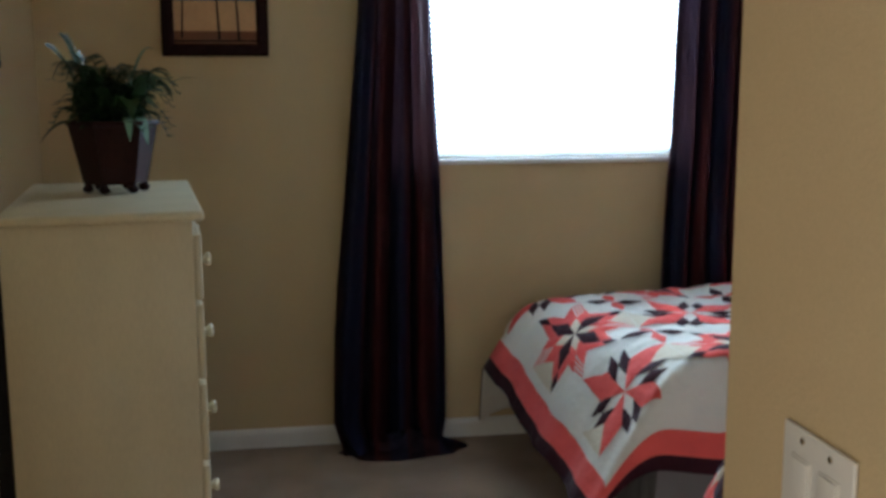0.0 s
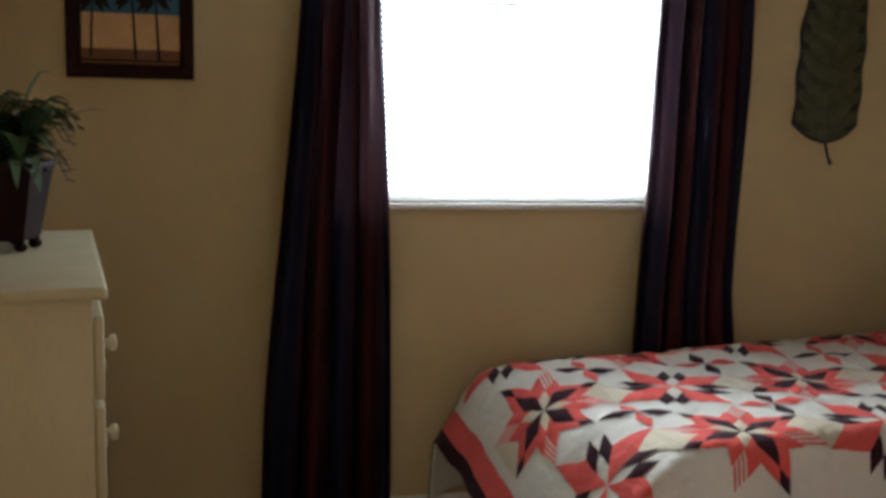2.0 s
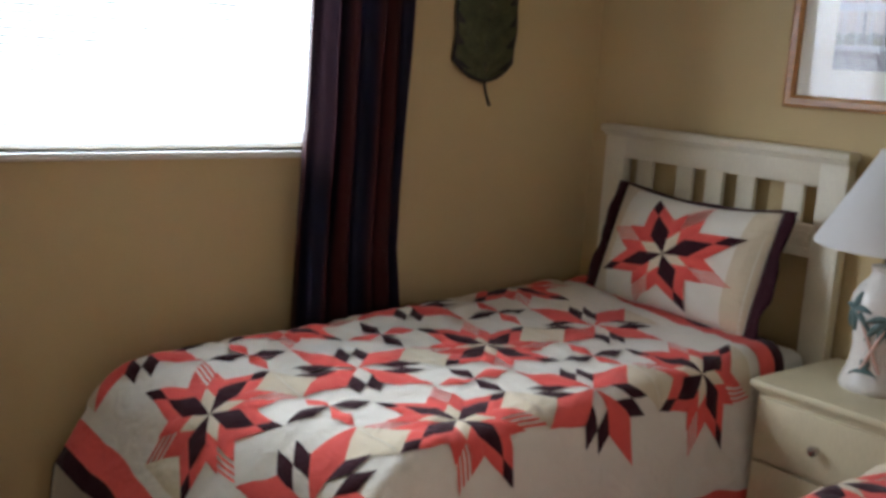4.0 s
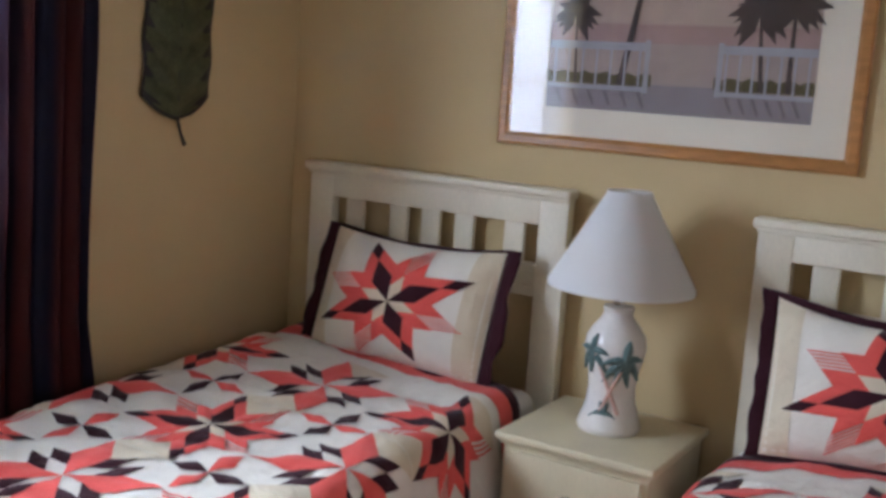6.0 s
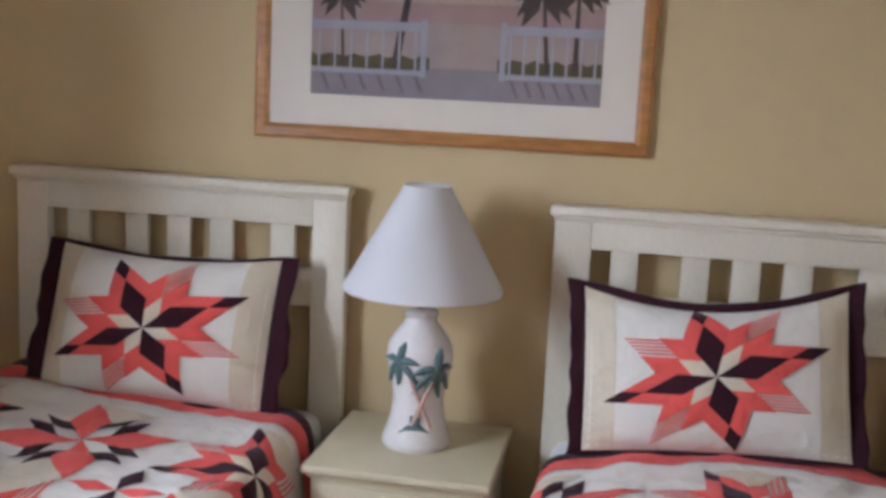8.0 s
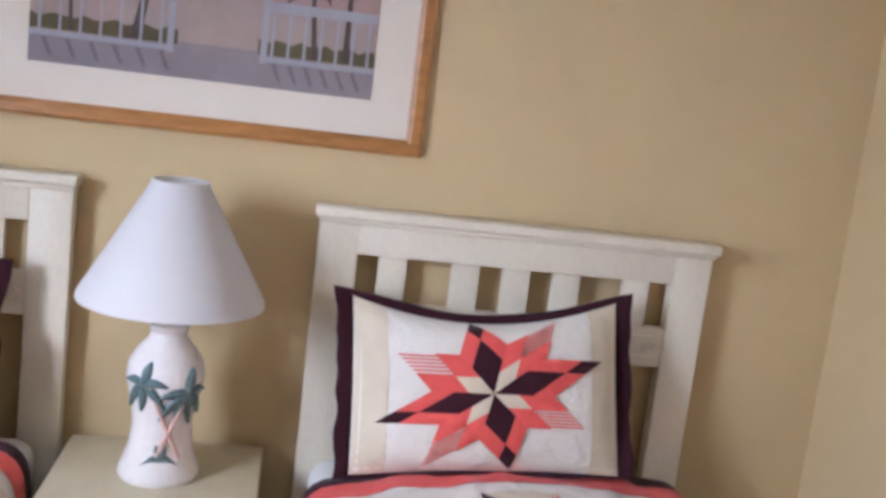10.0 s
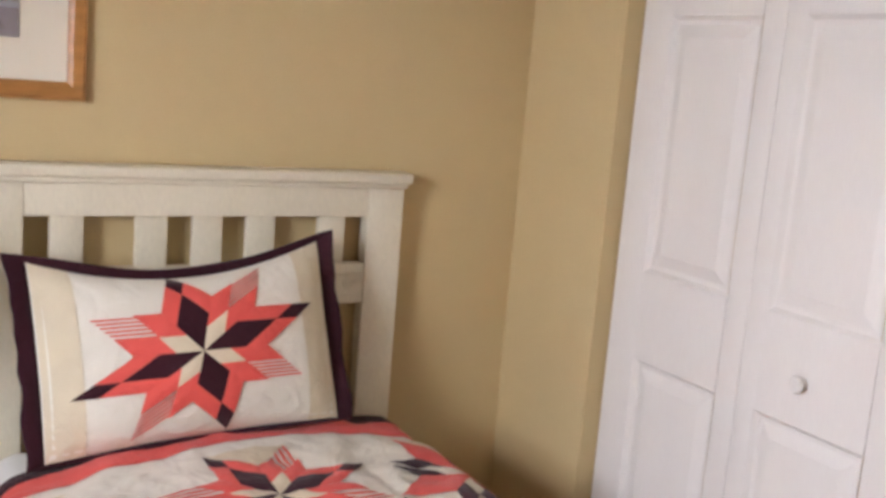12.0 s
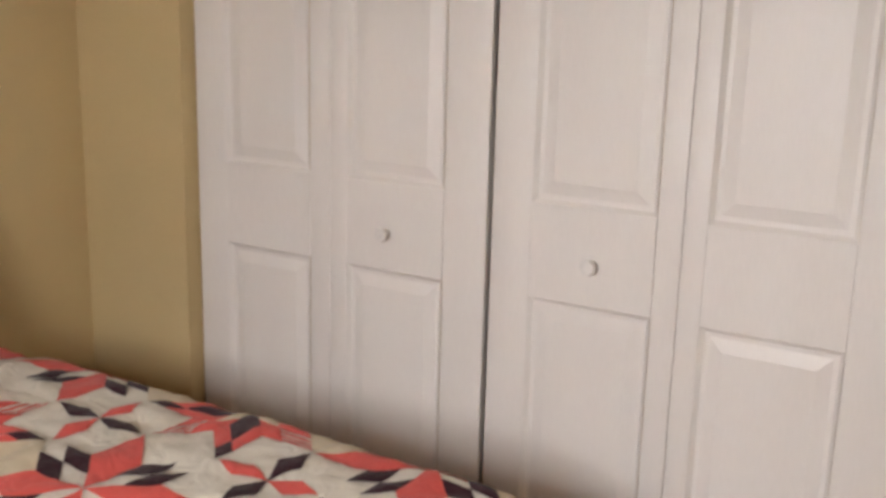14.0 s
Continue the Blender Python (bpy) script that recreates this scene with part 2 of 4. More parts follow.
TN = 0.16
wall("wall_north", [((XW - T, YN, 0), (WX0, YN + TN, H)), ((WX1, YN, 0), (XE + T, YN + TN, H)),
                    ((WX0, YN, 0), (WX1, YN + TN, WZ0)), ((WX0, YN, WZ1), (WX1, YN + TN, H))], "khaki-beige painted wall with the window opening")
wall("wall_east", [((XE, YB, 0), (XE + T, YN, H))])
# the opening in the west wall is assumed, cut for the fill lamp
wall("wall_west", [((XW - T, YB, 0), (XW, -5.03, H)), ((XW - T, -4.21, 0), (XW, YN, H)), ((XW - T, -5.03, 2.03), (XW, -4.21, H))], "khaki-beige painted wall with an unseen opening added for the fill lamp")
wall("wall_south", [((XC, YS - 0.10, 0), (CX0, YS, H)), ((CX1, YS - 0.10, 0), (XE, YS, H)), ((CX0, YS - 0.10, CZ), (CX1, YS, H))], "khaki-beige painted wall round the closet opening")
wall("wall_closet_end", [((XC, YB, 0), (XC + 0.11, YS - 0.10, H))], "khaki-beige painted wall beside the entry")
wall("wall_closet_back", [((XC + 0.11, YS - 0.72, 0), (XE, YS - 0.62, H))], "plain closet back wall")
wall("wall_entry", [((XW - T, YB - T, 0), (XE + T, YB, H))])


def baseboard(name, a, b, normal):
    """White baseboard along the wall foot from a to b, its top edge eased; normal points into the room."""
    a, b, n = Vector(a), Vector(b), Vector(normal)
    prof = [(0, 0.002), (0.013, 0.002), (0.013, 0.062), (0.010, 0.072), (0.005, 0.080), (0, 0.082)]
    bm = B()
    ra, rb = ([bm.verts.new(p + n * d + Vector((0, 0, z))) for d, z in prof] for p in (a, b))
    k = len(prof)
    for i in range(k):
        bm.faces.new((ra[i], ra[(i + 1) % k], rb[(i + 1) % k], rb[i]))
    bm.faces.new(ra)
    bm.faces.new(rb[::-1])
    return solid(name, bm, TRIM, "white painted wooden baseboard", "baseboard", kind="structure", smooth=False)


baseboard("baseboard_north", (XW, YN, 0), (XE, YN, 0), (0, -1, 0))
baseboard("baseboard_east", (XE, YS, 0), (XE, YN - 0.013, 0), (-1, 0, 0))
baseboard("baseboard_west", (XW, -4.21, 0), (XW, YN - 0.013, 0), (1, 0, 0))
baseboard("baseboard_south", (CX1, YS, 0), (XE - 0.013, YS, 0), (0, 1, 0))
baseboard("baseboard_closet_end", (XC, YB, 0), (XC, YS, 0), (-1, 0, 0))


# window
def window():
    yf = YN + 0.09
    w = tagged(new("window_1"), "white aluminium window with closed white blinds", "window", kind="structure")
    w.matrix_basis = Matrix.Translation(((WX0 + WX1) / 2, yf, WZ0))
    for n, a, b in (("window_frame", (WX0, yf, WZ0), (WX0 + 0.04, yf + 0.05, WZ1)), ("window_frame", (WX1 - 0.04, yf, WZ0), (WX1, yf + 0.05, WZ1)),
                    ("window_frame", (WX0 + 0.04, yf, WZ0), (WX1 - 0.04, yf + 0.05, WZ0 + 0.04)), ("window_frame", (WX0 + 0.04, yf, WZ1 - 0.04), (WX1 - 0.04, yf + 0.05, WZ1)),
                    ("mullion", (WX0 + 0.04, yf + 0.005, 1.63), (WX1 - 0.04, yf + 0.045, 1.66))):
        part(n, box(B(), a, b, 0.004), TRIM, w)
    pane = part("pane", box(B(), (WX0 + 0.04, yf + 0.022, WZ0 + 0.04), (WX1 - 0.04, yf + 0.026, WZ1 - 0.04)), GLASS, w, "clear window glass")
    pane.visible_shadow = False
    part("window_sill", box(B(), (WX0, YN - 0.022, WZ0 - 0.022), (WX1, yf, WZ0), 0.006), TRIM, w, "white window sill")


window()


def blinds():
    b = thing("window_blind", ((WX0 + WX1) / 2, YN + 0.05, WZ1), "white horizontal slat blind lowered in the window", "blind")
    yc = YN + 0.045
    part("headrail", box(B(), (WX0 + 0.01, yc - 0.02, WZ1 - 0.04), (WX1 - 0.01, yc + 0.02, WZ1 - 0.002), 0.004), BLIND, b)
    bm = B()
    tilt = radians(30)
    pitch, wdt = 0.0215, 0.025
    def slat(s, t):
        q = (t - 0.5) * wdt
        return Vector((WX0 + 0.012 + s * (WX1 - WX0 - 0.024), yc + q * math.cos(tilt), q * math.sin(tilt) + 0.002 * math.cos(math.pi * (t - 0.5))))
    grid(bm, 1, 3, slat)
    me = mesh_of("slat", bm, BLIND, recalc=False)
    z = WZ0 + 0.060
    while z < WZ1 - 0.05:
        ob = new("slat", me)
        ob.parent = b
        ob.matrix_parent_inverse = Matrix.Translation(-b.matrix_basis.translation)
        ob.location = (0, 0, z)
        z += pitch
    part("bottom_rail", box(B(), (WX0 + 0.012, yc - 0.014, WZ0 + 0.022), (WX1 - 0.012, yc + 0.014, WZ0 + 0.042), 0.004), BLIND, b, "white bottom rail")
    for x in (WX0 + 0.30, (WX0 + WX1) / 2, WX1 - 0.30):
        bm = B()
        rod(bm, (x, yc - 0.015, WZ0 + 0.035), (x, yc - 0.015, WZ1 - 0.04), 0.0012, seg=6)
        part("ladder_cord", bm, BLIND, b)


blinds()


# curtains
def curtain(name, edge, folds, label, puddle=False, seed=0):
    """A hanging panel; edge(z) gives its two side edges x0, x1."""
    zt = 2.20
    zb = 0.012
    root = thing(name, ((edge(0)[0] + edge(0)[1]) / 2, YN - 0.06, 0), label, "curtain", "pair of curtains at the window")
    bm = B()
    nu, nv = 120, 60
    rnd = random.Random(seed)
    ph = [rnd.uniform(0, 6.28) for _ in range(4)]

    def f(s, t):
        z = zb + (zt - zb) * t
        x0, x1 = edge(z)
        drift = 0.35 * noise.noise(Vector((s * 3, z * 0.9, seed)))
        a = 2 * math.pi * (folds * s + drift)
        amp = 0.038 + 0.010 * math.sin(3 * s * 6 + ph[0]) - 0.010 * t
        y = YN - 0.100 + amp * math.sin(a) + 0.010 * math.sin(2 * a + ph[1])
        x = x0 + (x1 - x0) * s + 0.010 * math.cos(a)
        if puddle and z < 0.16:
            k = (0.16 - z) / 0.16
            y -= k * k * (0.07 + 0.05 * math.sin(7 * s + 1))
            x += k * k * 0.03 * math.sin(11 * s)
            z = max(0.012 + 0.02 * abs(math.sin(9 * s)) * k, z)
        return Vector((x, y, z))

    v = grid(bm, nu, nv, f)
    bm.faces.ensure_lookup_table()
    uv = bm.loops.layers.uv.new("cloth")
    index = {vv: (i / nu * folds * 0.55, j / nv) for i, col in enumerate(v) for j, vv in enumerate(col)}
    for face in bm.faces:
        for lp in face.loops:
            lp[uv].uv = index[lp.vert]
    c = part("cloth", bm, CURTAIN, root, recalc=False)
    md = c.modifiers.new("thickness", "SOLIDIFY")
    md.thickness = 0.002
    if puddle:
        bm = B()
        def heap(s, t):
            a = 2 * math.pi * s
            r = t
            return Vector((-2.50 + 0.25 * r * math.cos(a) * (1 + 0.12 * math.sin(5 * a)), YN - 0.15 + 0.095 * r * math.sin(a) * (1 + 0.15 * math.sin(3 * a + 1)),
                           0.004 + 0.075 * (1 - r * r) * (0.7 + 0.5 * noise.noise(Vector((math.cos(a) * r * 5, math.sin(a) * r * 5, 3)))) + 0.035 * abs(math.sin(3 * a + 9 * r)) * (1 - r * r)))
        vs = grid(bm, 60, 10, heap)
        bmesh.ops.remove_doubles(bm, verts=bm.verts[:], dist=0.0005)
        uv = bm.loops.layers.uv.new("cloth")
        for face in bm.faces:
            for lp in face.loops:
                lp[uv].uv = (lp.vert.co.x * 5, lp.vert.co.y)
        part("puddled_hem", bm, CURTAIN, root, "heap of surplus cloth on the carpet")
    return root


def lerp_table(rows, z):
    for (z0, a0, b0), (z1, a1, b1) in zip(rows, rows[1:]):
        if z <= z1:
            k = (z - z0) / (z1 - z0)
            return a0 + (a1 - a0) * k, b0 + (b1 - b0) * k
    return rows[-1][1:]


LEFT = [(0.0, -2.75, -2.33), (0.12, -2.79, -2.315), (0.45, -2.775, -2.315), (0.90, -2.745, -2.325), (1.3, -2.71, -2.345), (1.75, -2.668, -2.368), (2.25, -2.63, -2.39)]
RIGHT = [(0.0, -1.42, -0.96), (0.66, -1.415, -0.985), (0.85, -1.405, -1.005), (1.2, -1.39, -1.0), (1.8, -1.372, -1.0), (2.25, -1.36, -1.0)]
curtain("curtain", lambda z: lerp_table(LEFT, z), 4.5, "dark burgundy and navy striped taffeta curtain, puddling on the carpet", True, 3)
curtain("curtain", lambda z: lerp_table(RIGHT, z), 4.5, "dark burgundy and navy striped taffeta curtain behind the bed", False, 8)


def curtain_rod():
    r = thing("curtain_rod", (-1.85, YN - 0.100, 2.2), "dark metal curtain rod on wall brackets", "curtain rod")
    bm = B()
    rod(bm, (-2.80, YN - 0.100, 2.215), (-0.90, YN - 0.100, 2.215), 0.011)
    part("pole", bm, IRON, r)
    for x in (-2.82, -0.88):
        bm = B()
        bmesh.ops.create_uvsphere(bm, u_segments=14, v_segments=8, radius=0.024, matrix=Matrix.Translation((x, YN - 0.100, 2.215)))
        part("finial", bm, IRON, r)
    for x in (-2.72, -0.97):
        bm = B()
        rod(bm, (x, YN, 2.215), (x, YN - 0.095, 2.215), 0.006)
        part("bracket", bm, IRON, r)


curtain_rod()


# closet doors
LEAF_W = 0.4550
DY = -3.18   # front face of the doors


def door_leaf(parent, x0, x1, p0, p1):
    """One leaf from x0 to x1 (x0 > x1) whose raised panels lie from p0 to p1."""
    z0, z1 = 0.015, CZ - 0.008
    rows = [(0.24, 0.88), (1.10, 1.715), (1.845, 1.955)]
    bm = B()
    th = 0.030
    rails = [z0] + [z for r in rows for z in r] + [z1]
    box(bm, (x0 - 0.0004, DY - th, z0), (p0, DY, z1), 0.004)
    box(bm, (p1, DY - th, z0), (x1 + 0.0004, DY, z1), 0.004)
    for i in range(0, len(rails), 2):
        box(bm, (p0, DY - th + 0.001, rails[i]), (p1, DY - 0.0003, rails[i + 1]))
    leaf = part("door_leaf", bm, DOOR, parent)
    for a, b in rows:
        bm = B()
        # moulded recess that rises again to a flat field
        steps = [(0.0, 0.0), (0.010, -0.011), (0.020, -0.012), (0.050, -0.003)]
        rings = []
        for inset, d in steps:
            rings.append([bm.verts.new(c) for c in ((p0 - inset, DY + d - 0.0004, a + inset), (p1 + inset, DY + d - 0.0004, a + inset), (p1 + inset, DY + d - 0.0004, b - inset), (p0 - inset, DY + d - 0.0004, b - inset))])
        for r, q in zip(rings, rings[1:]):
            for i in range(4):
                bm.faces.new((r[i], r[(i + 1) % 4], q[(i + 1) % 4], q[i]))
        bm.faces.new(rings[-1])
        part("raised_panel", bm, DOOR, leaf, smooth=False)
    return leaf


def knob(parent, at, axis, mats, r=0.017, label="", length=0.03):
    """A small turned knob standing out from at along axis."""
    bm = B()
    prof = [(0.55 * r, 0.0), (0.45 * r, 0.35 * length), (0.85 * r, 0.55 * length), (r, 0.75 * length), (0.85 * r, 0.95 * length), (0.4 * r, length)]
    rings = lathe(bm, prof, (0, 0, 0), 18)
    cap(bm, rings[-1])
    cap(bm, rings[0], True)
    q = Vector((0, 0, 1)).rotation_difference(Vector(axis)).to_matrix().to_4x4()
    bmesh.ops.transform(bm, matrix=Matrix.Translation(at) @ q, verts=bm.verts[:])
    return part("knob", bm, mats, parent, label)


for k, (x0, panels, kx, side) in enumerate(((CX1 - 0.004, ((-0.510, -0.794), (-0.912, -1.196)), -1.033, 1), (-1.327, ((-1.430, -1.724), (-1.834, -2.126)), -1.582, 0))):
    d = thing("bifold_door", (x0 - LEAF_W, DY, 0.015), "white moulded six-panel bifold closet door, closed", "closet door", "bifold doors of the closet")
    leaves = [door_leaf(d, x0 - i * LEAF_W, x0 - (i + 1) * LEAF_W, *panels[i]) for i in (0, 1)]
    knob(leaves[side], (kx, DY, 0.974), (0, 1, 0), KNOBWHITE, 0.019, "round white knob")


# beds
BED_A, BED_B = -0.609, -2.228
ZQ = 0.657          # top of the quilt
XF = -1.80          # foot of the mattress
HW = 0.500          # half its width
XH = -0.195         # head edge of the quilt
RR = 0.075          # rounding of the long edges
FOOT, FOOT_R = 1.75, 0.22   # where the quilt starts to fall at the foot, and how softly


def top_height(yc, X, by, seed):
    """Height of the quilt's top, padded and slightly lumpy, falling towards the foot."""
    z = 0.010 * noise.noise(Vector((X * 2.5, by * 2.5, seed))) + 0.011 * noise.noise(Vector((X * 9, by * 9, seed + 5))) + 0.0065 * noise.noise(Vector((X * 19, by * 19, seed + 9))) + 0.0025 * noise.noise(Vector((X * 34, by * 34, seed + 3)))
    if yc > -1:
        z += 0.668 - 0.05 * (X - 0.62) + 0.022 * min(1.0, max(0.0, by - 0.1) / 0.3)
    else:
        z += 0.660 + (0.028 - 0.034 * min(1.0, (by / 0.42) ** 2)) * max(0.0, 1.2 - X) / 0.65
    return z


def over_edge(d, R, flare):
    """How far out and down cloth lies that runs d past the start of an edge rounded by R, then falls straight."""
    th = math.acos(flare)
    a = min(d / R, th)
    hang = max(0.0, d - R * th)
    return R * math.sin(a) + hang * flare, R * (1 - math.cos(a)) + hang * math.sin(th)


def drape(yc, seed, slant):
    """The quilt's surface: u from its head edge towards the foot, v across the bed."""
    turn = 0.075 if yc > -1 else 0.0
    def f(u, v):
        X = -XH + u + slant * v * max(0.0, 1 - u)
        w = v * (1.07 - turn * (X - 0.62)) + turn * (X - 0.62) - 0.2 * turn
        foot = (FOOT if yc > -1 else FOOT - 0.13) + (0.28 if yc > -1 else 0.10) * max(-0.45, min(0.45, w))
        du, dv = max(0.0, X - foot), max(0.0, abs(w) - (HW - RR))
        bx, by = min(X, foot), math.copysign(min(abs(w), HW - RR), w)
        z = top_height(yc, bx, by, seed)
        ripple = 0.5 + 0.5 * math.sin((bx + by) * 15 + seed) * math.cos((bx - by) * 6 + 1)
        ou, hu = over_edge(du, FOOT_R, 0.43 + 0.09 * ripple)
        ov, hv = over_edge(dv, RR, 0.10 + 0.12 * ripple)
        down = (hu ** 2.5 + hv ** 2.5) ** 0.4
        p = Vector((-(bx + ou), yc + by + math.copysign(ov, w) * (1 - 0.12 * min(1, hu / 0.3)), max(0.02, z - down)))
        p.y = min(p.y, YN - 0.02)
        return p
    return f


def lift(f, u, v, h):
    e = 0.004
    n = (f(u + e, v) - f(u - e, v)).cross(f(u, v + e) - f(u, v - e))
    if n.length < 1e-12:
        n = Vector((0, 0, -1))
    n.normalize()
    return f(u, v) - n * h


def patch(bm, f, corners, mi, n=4, h=0.0022, puff=0.0025):
    """One cloth piece with four corners in the flat pattern, slightly padded, laid on the surface f."""
    a, b, c, d = [Vector(p) for p in corners]

    def g(s, t):
        p = (a * (1 - s) + b * s) * (1 - t) + (d * (1 - s) + c * s) * t
        return f(p.x, p.y, h + puff * math.sin(math.pi * s) * math.sin(math.pi * t))
    grid(bm, n, n, g, mi)


def piece(name, parent, f, corners, mats, n=3, label="", h=0.0048, puff=0.003):
    bm = B()
    patch(bm, f, corners, 0, n, h, puff)
    return part(name, bm, mats, parent, label, recalc=False)


def star(parent, f, cu, cv, size, dark, n=3, stripes=6, odd=1):
    """An eight-pointed patchwork star of cloth diamonds."""
    s = size / (2 + math.sqrt(2))
    o = Vector((cu, cv))
    dirs = [Vector((math.cos(math.pi / 4 * k), math.sin(math.pi / 4 * k))) * s for k in range(8)]
    for k in range(8):
        p, q = dirs[k], dirs[(k + 1) % 8]

        def dia(a0, a1, b0, b1, m, label=""):
            piece("diamond", parent, f, (o + p * a0 + q * b0, o + p * a1 + q * b0, o + p * a1 + q * b1, o + p * a0 + q * b1), m, n, label)
        if dark:
            c = 0.64 if k % 2 == odd else 0.40
            dia(c, 1, 0, c, CORAL)
            dia(0, c, c, 1, CORAL)
            if k % 2 == odd:
                dia(0, c, 0, c, PLUM, "plum diamond")
                dia(c, 1, c, 1, PLUM, "plum diamond")
            else:
                dia(0, c, 0, c, TAN, "tan diamond")
                g, h = (q, p) if k % 4 == 3 else (p, q)
                for i in range(stripes):
                    t0, t1 = c + (1 - c) * i / stripes, c + (1 - c) * (i + 0.45) / stripes
                    piece("stripe", parent, f, (o + g * c + h * t0, o + g + h * t0, o + g + h * t1, o + g * c + h * t1), CORAL, 3, "thin coral stripe", 0.0048, 0)
        elif k % 2 == odd:
            piece("diamond", parent, f, (o, o + p, o + p + q, o + q), CORAL, n + 3)
        else:
            dia(0.5, 1, 0, 0.5, PLUM, "plum diamond")
            dia(0, 0.5, 0.5, 1, PLUM, "plum diamond")


PATTERN = [CORAL, PLUM, TAN, CREAM]
BLOCK = 0.44
U0 = 0.185            # plain strip and bands at the head of the quilt


def quilt(yc, parity, seed, label):
    q = thing("quilt", (-1.1, yc, ZQ), label, "quilt", "quilts of the twin beds")
    base = drape(yc, seed, -0.14 if yc > -1 else 0.14)
    f = lambda u, v, h: lift(base, u, v, h)
    length, halfw = U0 + 4 * BLOCK + 0.17, 1.5 * BLOCK + 0.245
    bm = B()
    grid(bm, 150, 116, lambda s, t: base(s * length, (2 * t - 1) * halfw))
    cloth = part("backing", bm, CREAM, q, recalc=False)
    for p in cloth.data.polygons:
        p.use_smooth = True
    if cloth.data.polygons[60].normal.z < 0:
        cloth.data.flip_normals()
    md = cloth.modifiers.new("padding", "SOLIDIFY")
    md.thickness, md.offset = 0.010, -1
    s = BLOCK / (2 + math.sqrt(2))
    for i in range(4):
        for j in range(3):
            cu, cv = U0 + (i + 0.5) * BLOCK, (j - 1) * BLOCK
            dark = (i + j + parity) % 2 == 0
            k = BLOCK / 2 - 0.0015
            block = piece("star_block", q, f, ((cu - k, cv - k), (cu + k, cv - k), (cu + k, cv + k), (cu - k, cv + k)), CREAM, 36,
                          "cream block with a plum-centred star" if dark else "cream block with a coral star", 0.0018, 0.0)
            star(block, f, cu, cv, BLOCK, dark, 5, 4)
            for sg in (-1, 1):
                tip = Vector((cu + sg * s, cv))
                e0, e1 = Vector((cu + sg * k, cv - 0.5 * (BLOCK - 2 * s))), Vector((cu + sg * k, cv + 0.5 * (BLOCK - 2 * s)))
                piece("triangle", block, f, (tip, e0, (e0 + e1) / 2, e1), TAN, 4, "tan triangle")
    for i in range(5):
        for j in range(4):
            if i in (0, 4) or j in (0, 3):
                continue
            c = Vector((U0 + i * BLOCK, (j - 1.5) * BLOCK))
            for k in range(4):
                d = Vector((math.cos(k * math.pi / 2), math.sin(k * math.pi / 2)))
                w = Vector((-d.y, d.x))
                e = c + d * 0.118
                if U0 - 0.005 <= e.x <= U0 + 0.005 + 4 * BLOCK and abs(e.y) <= 1.5 * BLOCK + 0.005:
                    piece("petal", q, f, (c, c + d * 0.06 + w * 0.026, e, c + d * 0.06 - w * 0.026), (CORAL, PLUM)[(k + i) % 2], 5)
    # coral band inside a plum edge, all round
    for name, mi, a, b in (("coral_band", 0, 0.048, 0.132), ("plum_edge", 1, -0.004, 0.048)):
        for side in range(4):
            bm = B()
            if side == 0:
                grid(bm, 3, 90, lambda s, t: f(a + (b - a) * s, (2 * t - 1) * (halfw - a), 0.003))
            elif side == 1:
                grid(bm, 4, 90, lambda s, t: f(length - a - (b - a) * s, (2 * t - 1) * (halfw - a), 0.003))
            else:
                sg = 1 if side == 2 else -1
                grid(bm, 110, 4, lambda s, t: f(a + (length - 2 * a) * s, sg * (halfw - a - (b - a) * t), 0.0034))
            part(name, bm, PATTERN[mi], q, recalc=False)
    return q


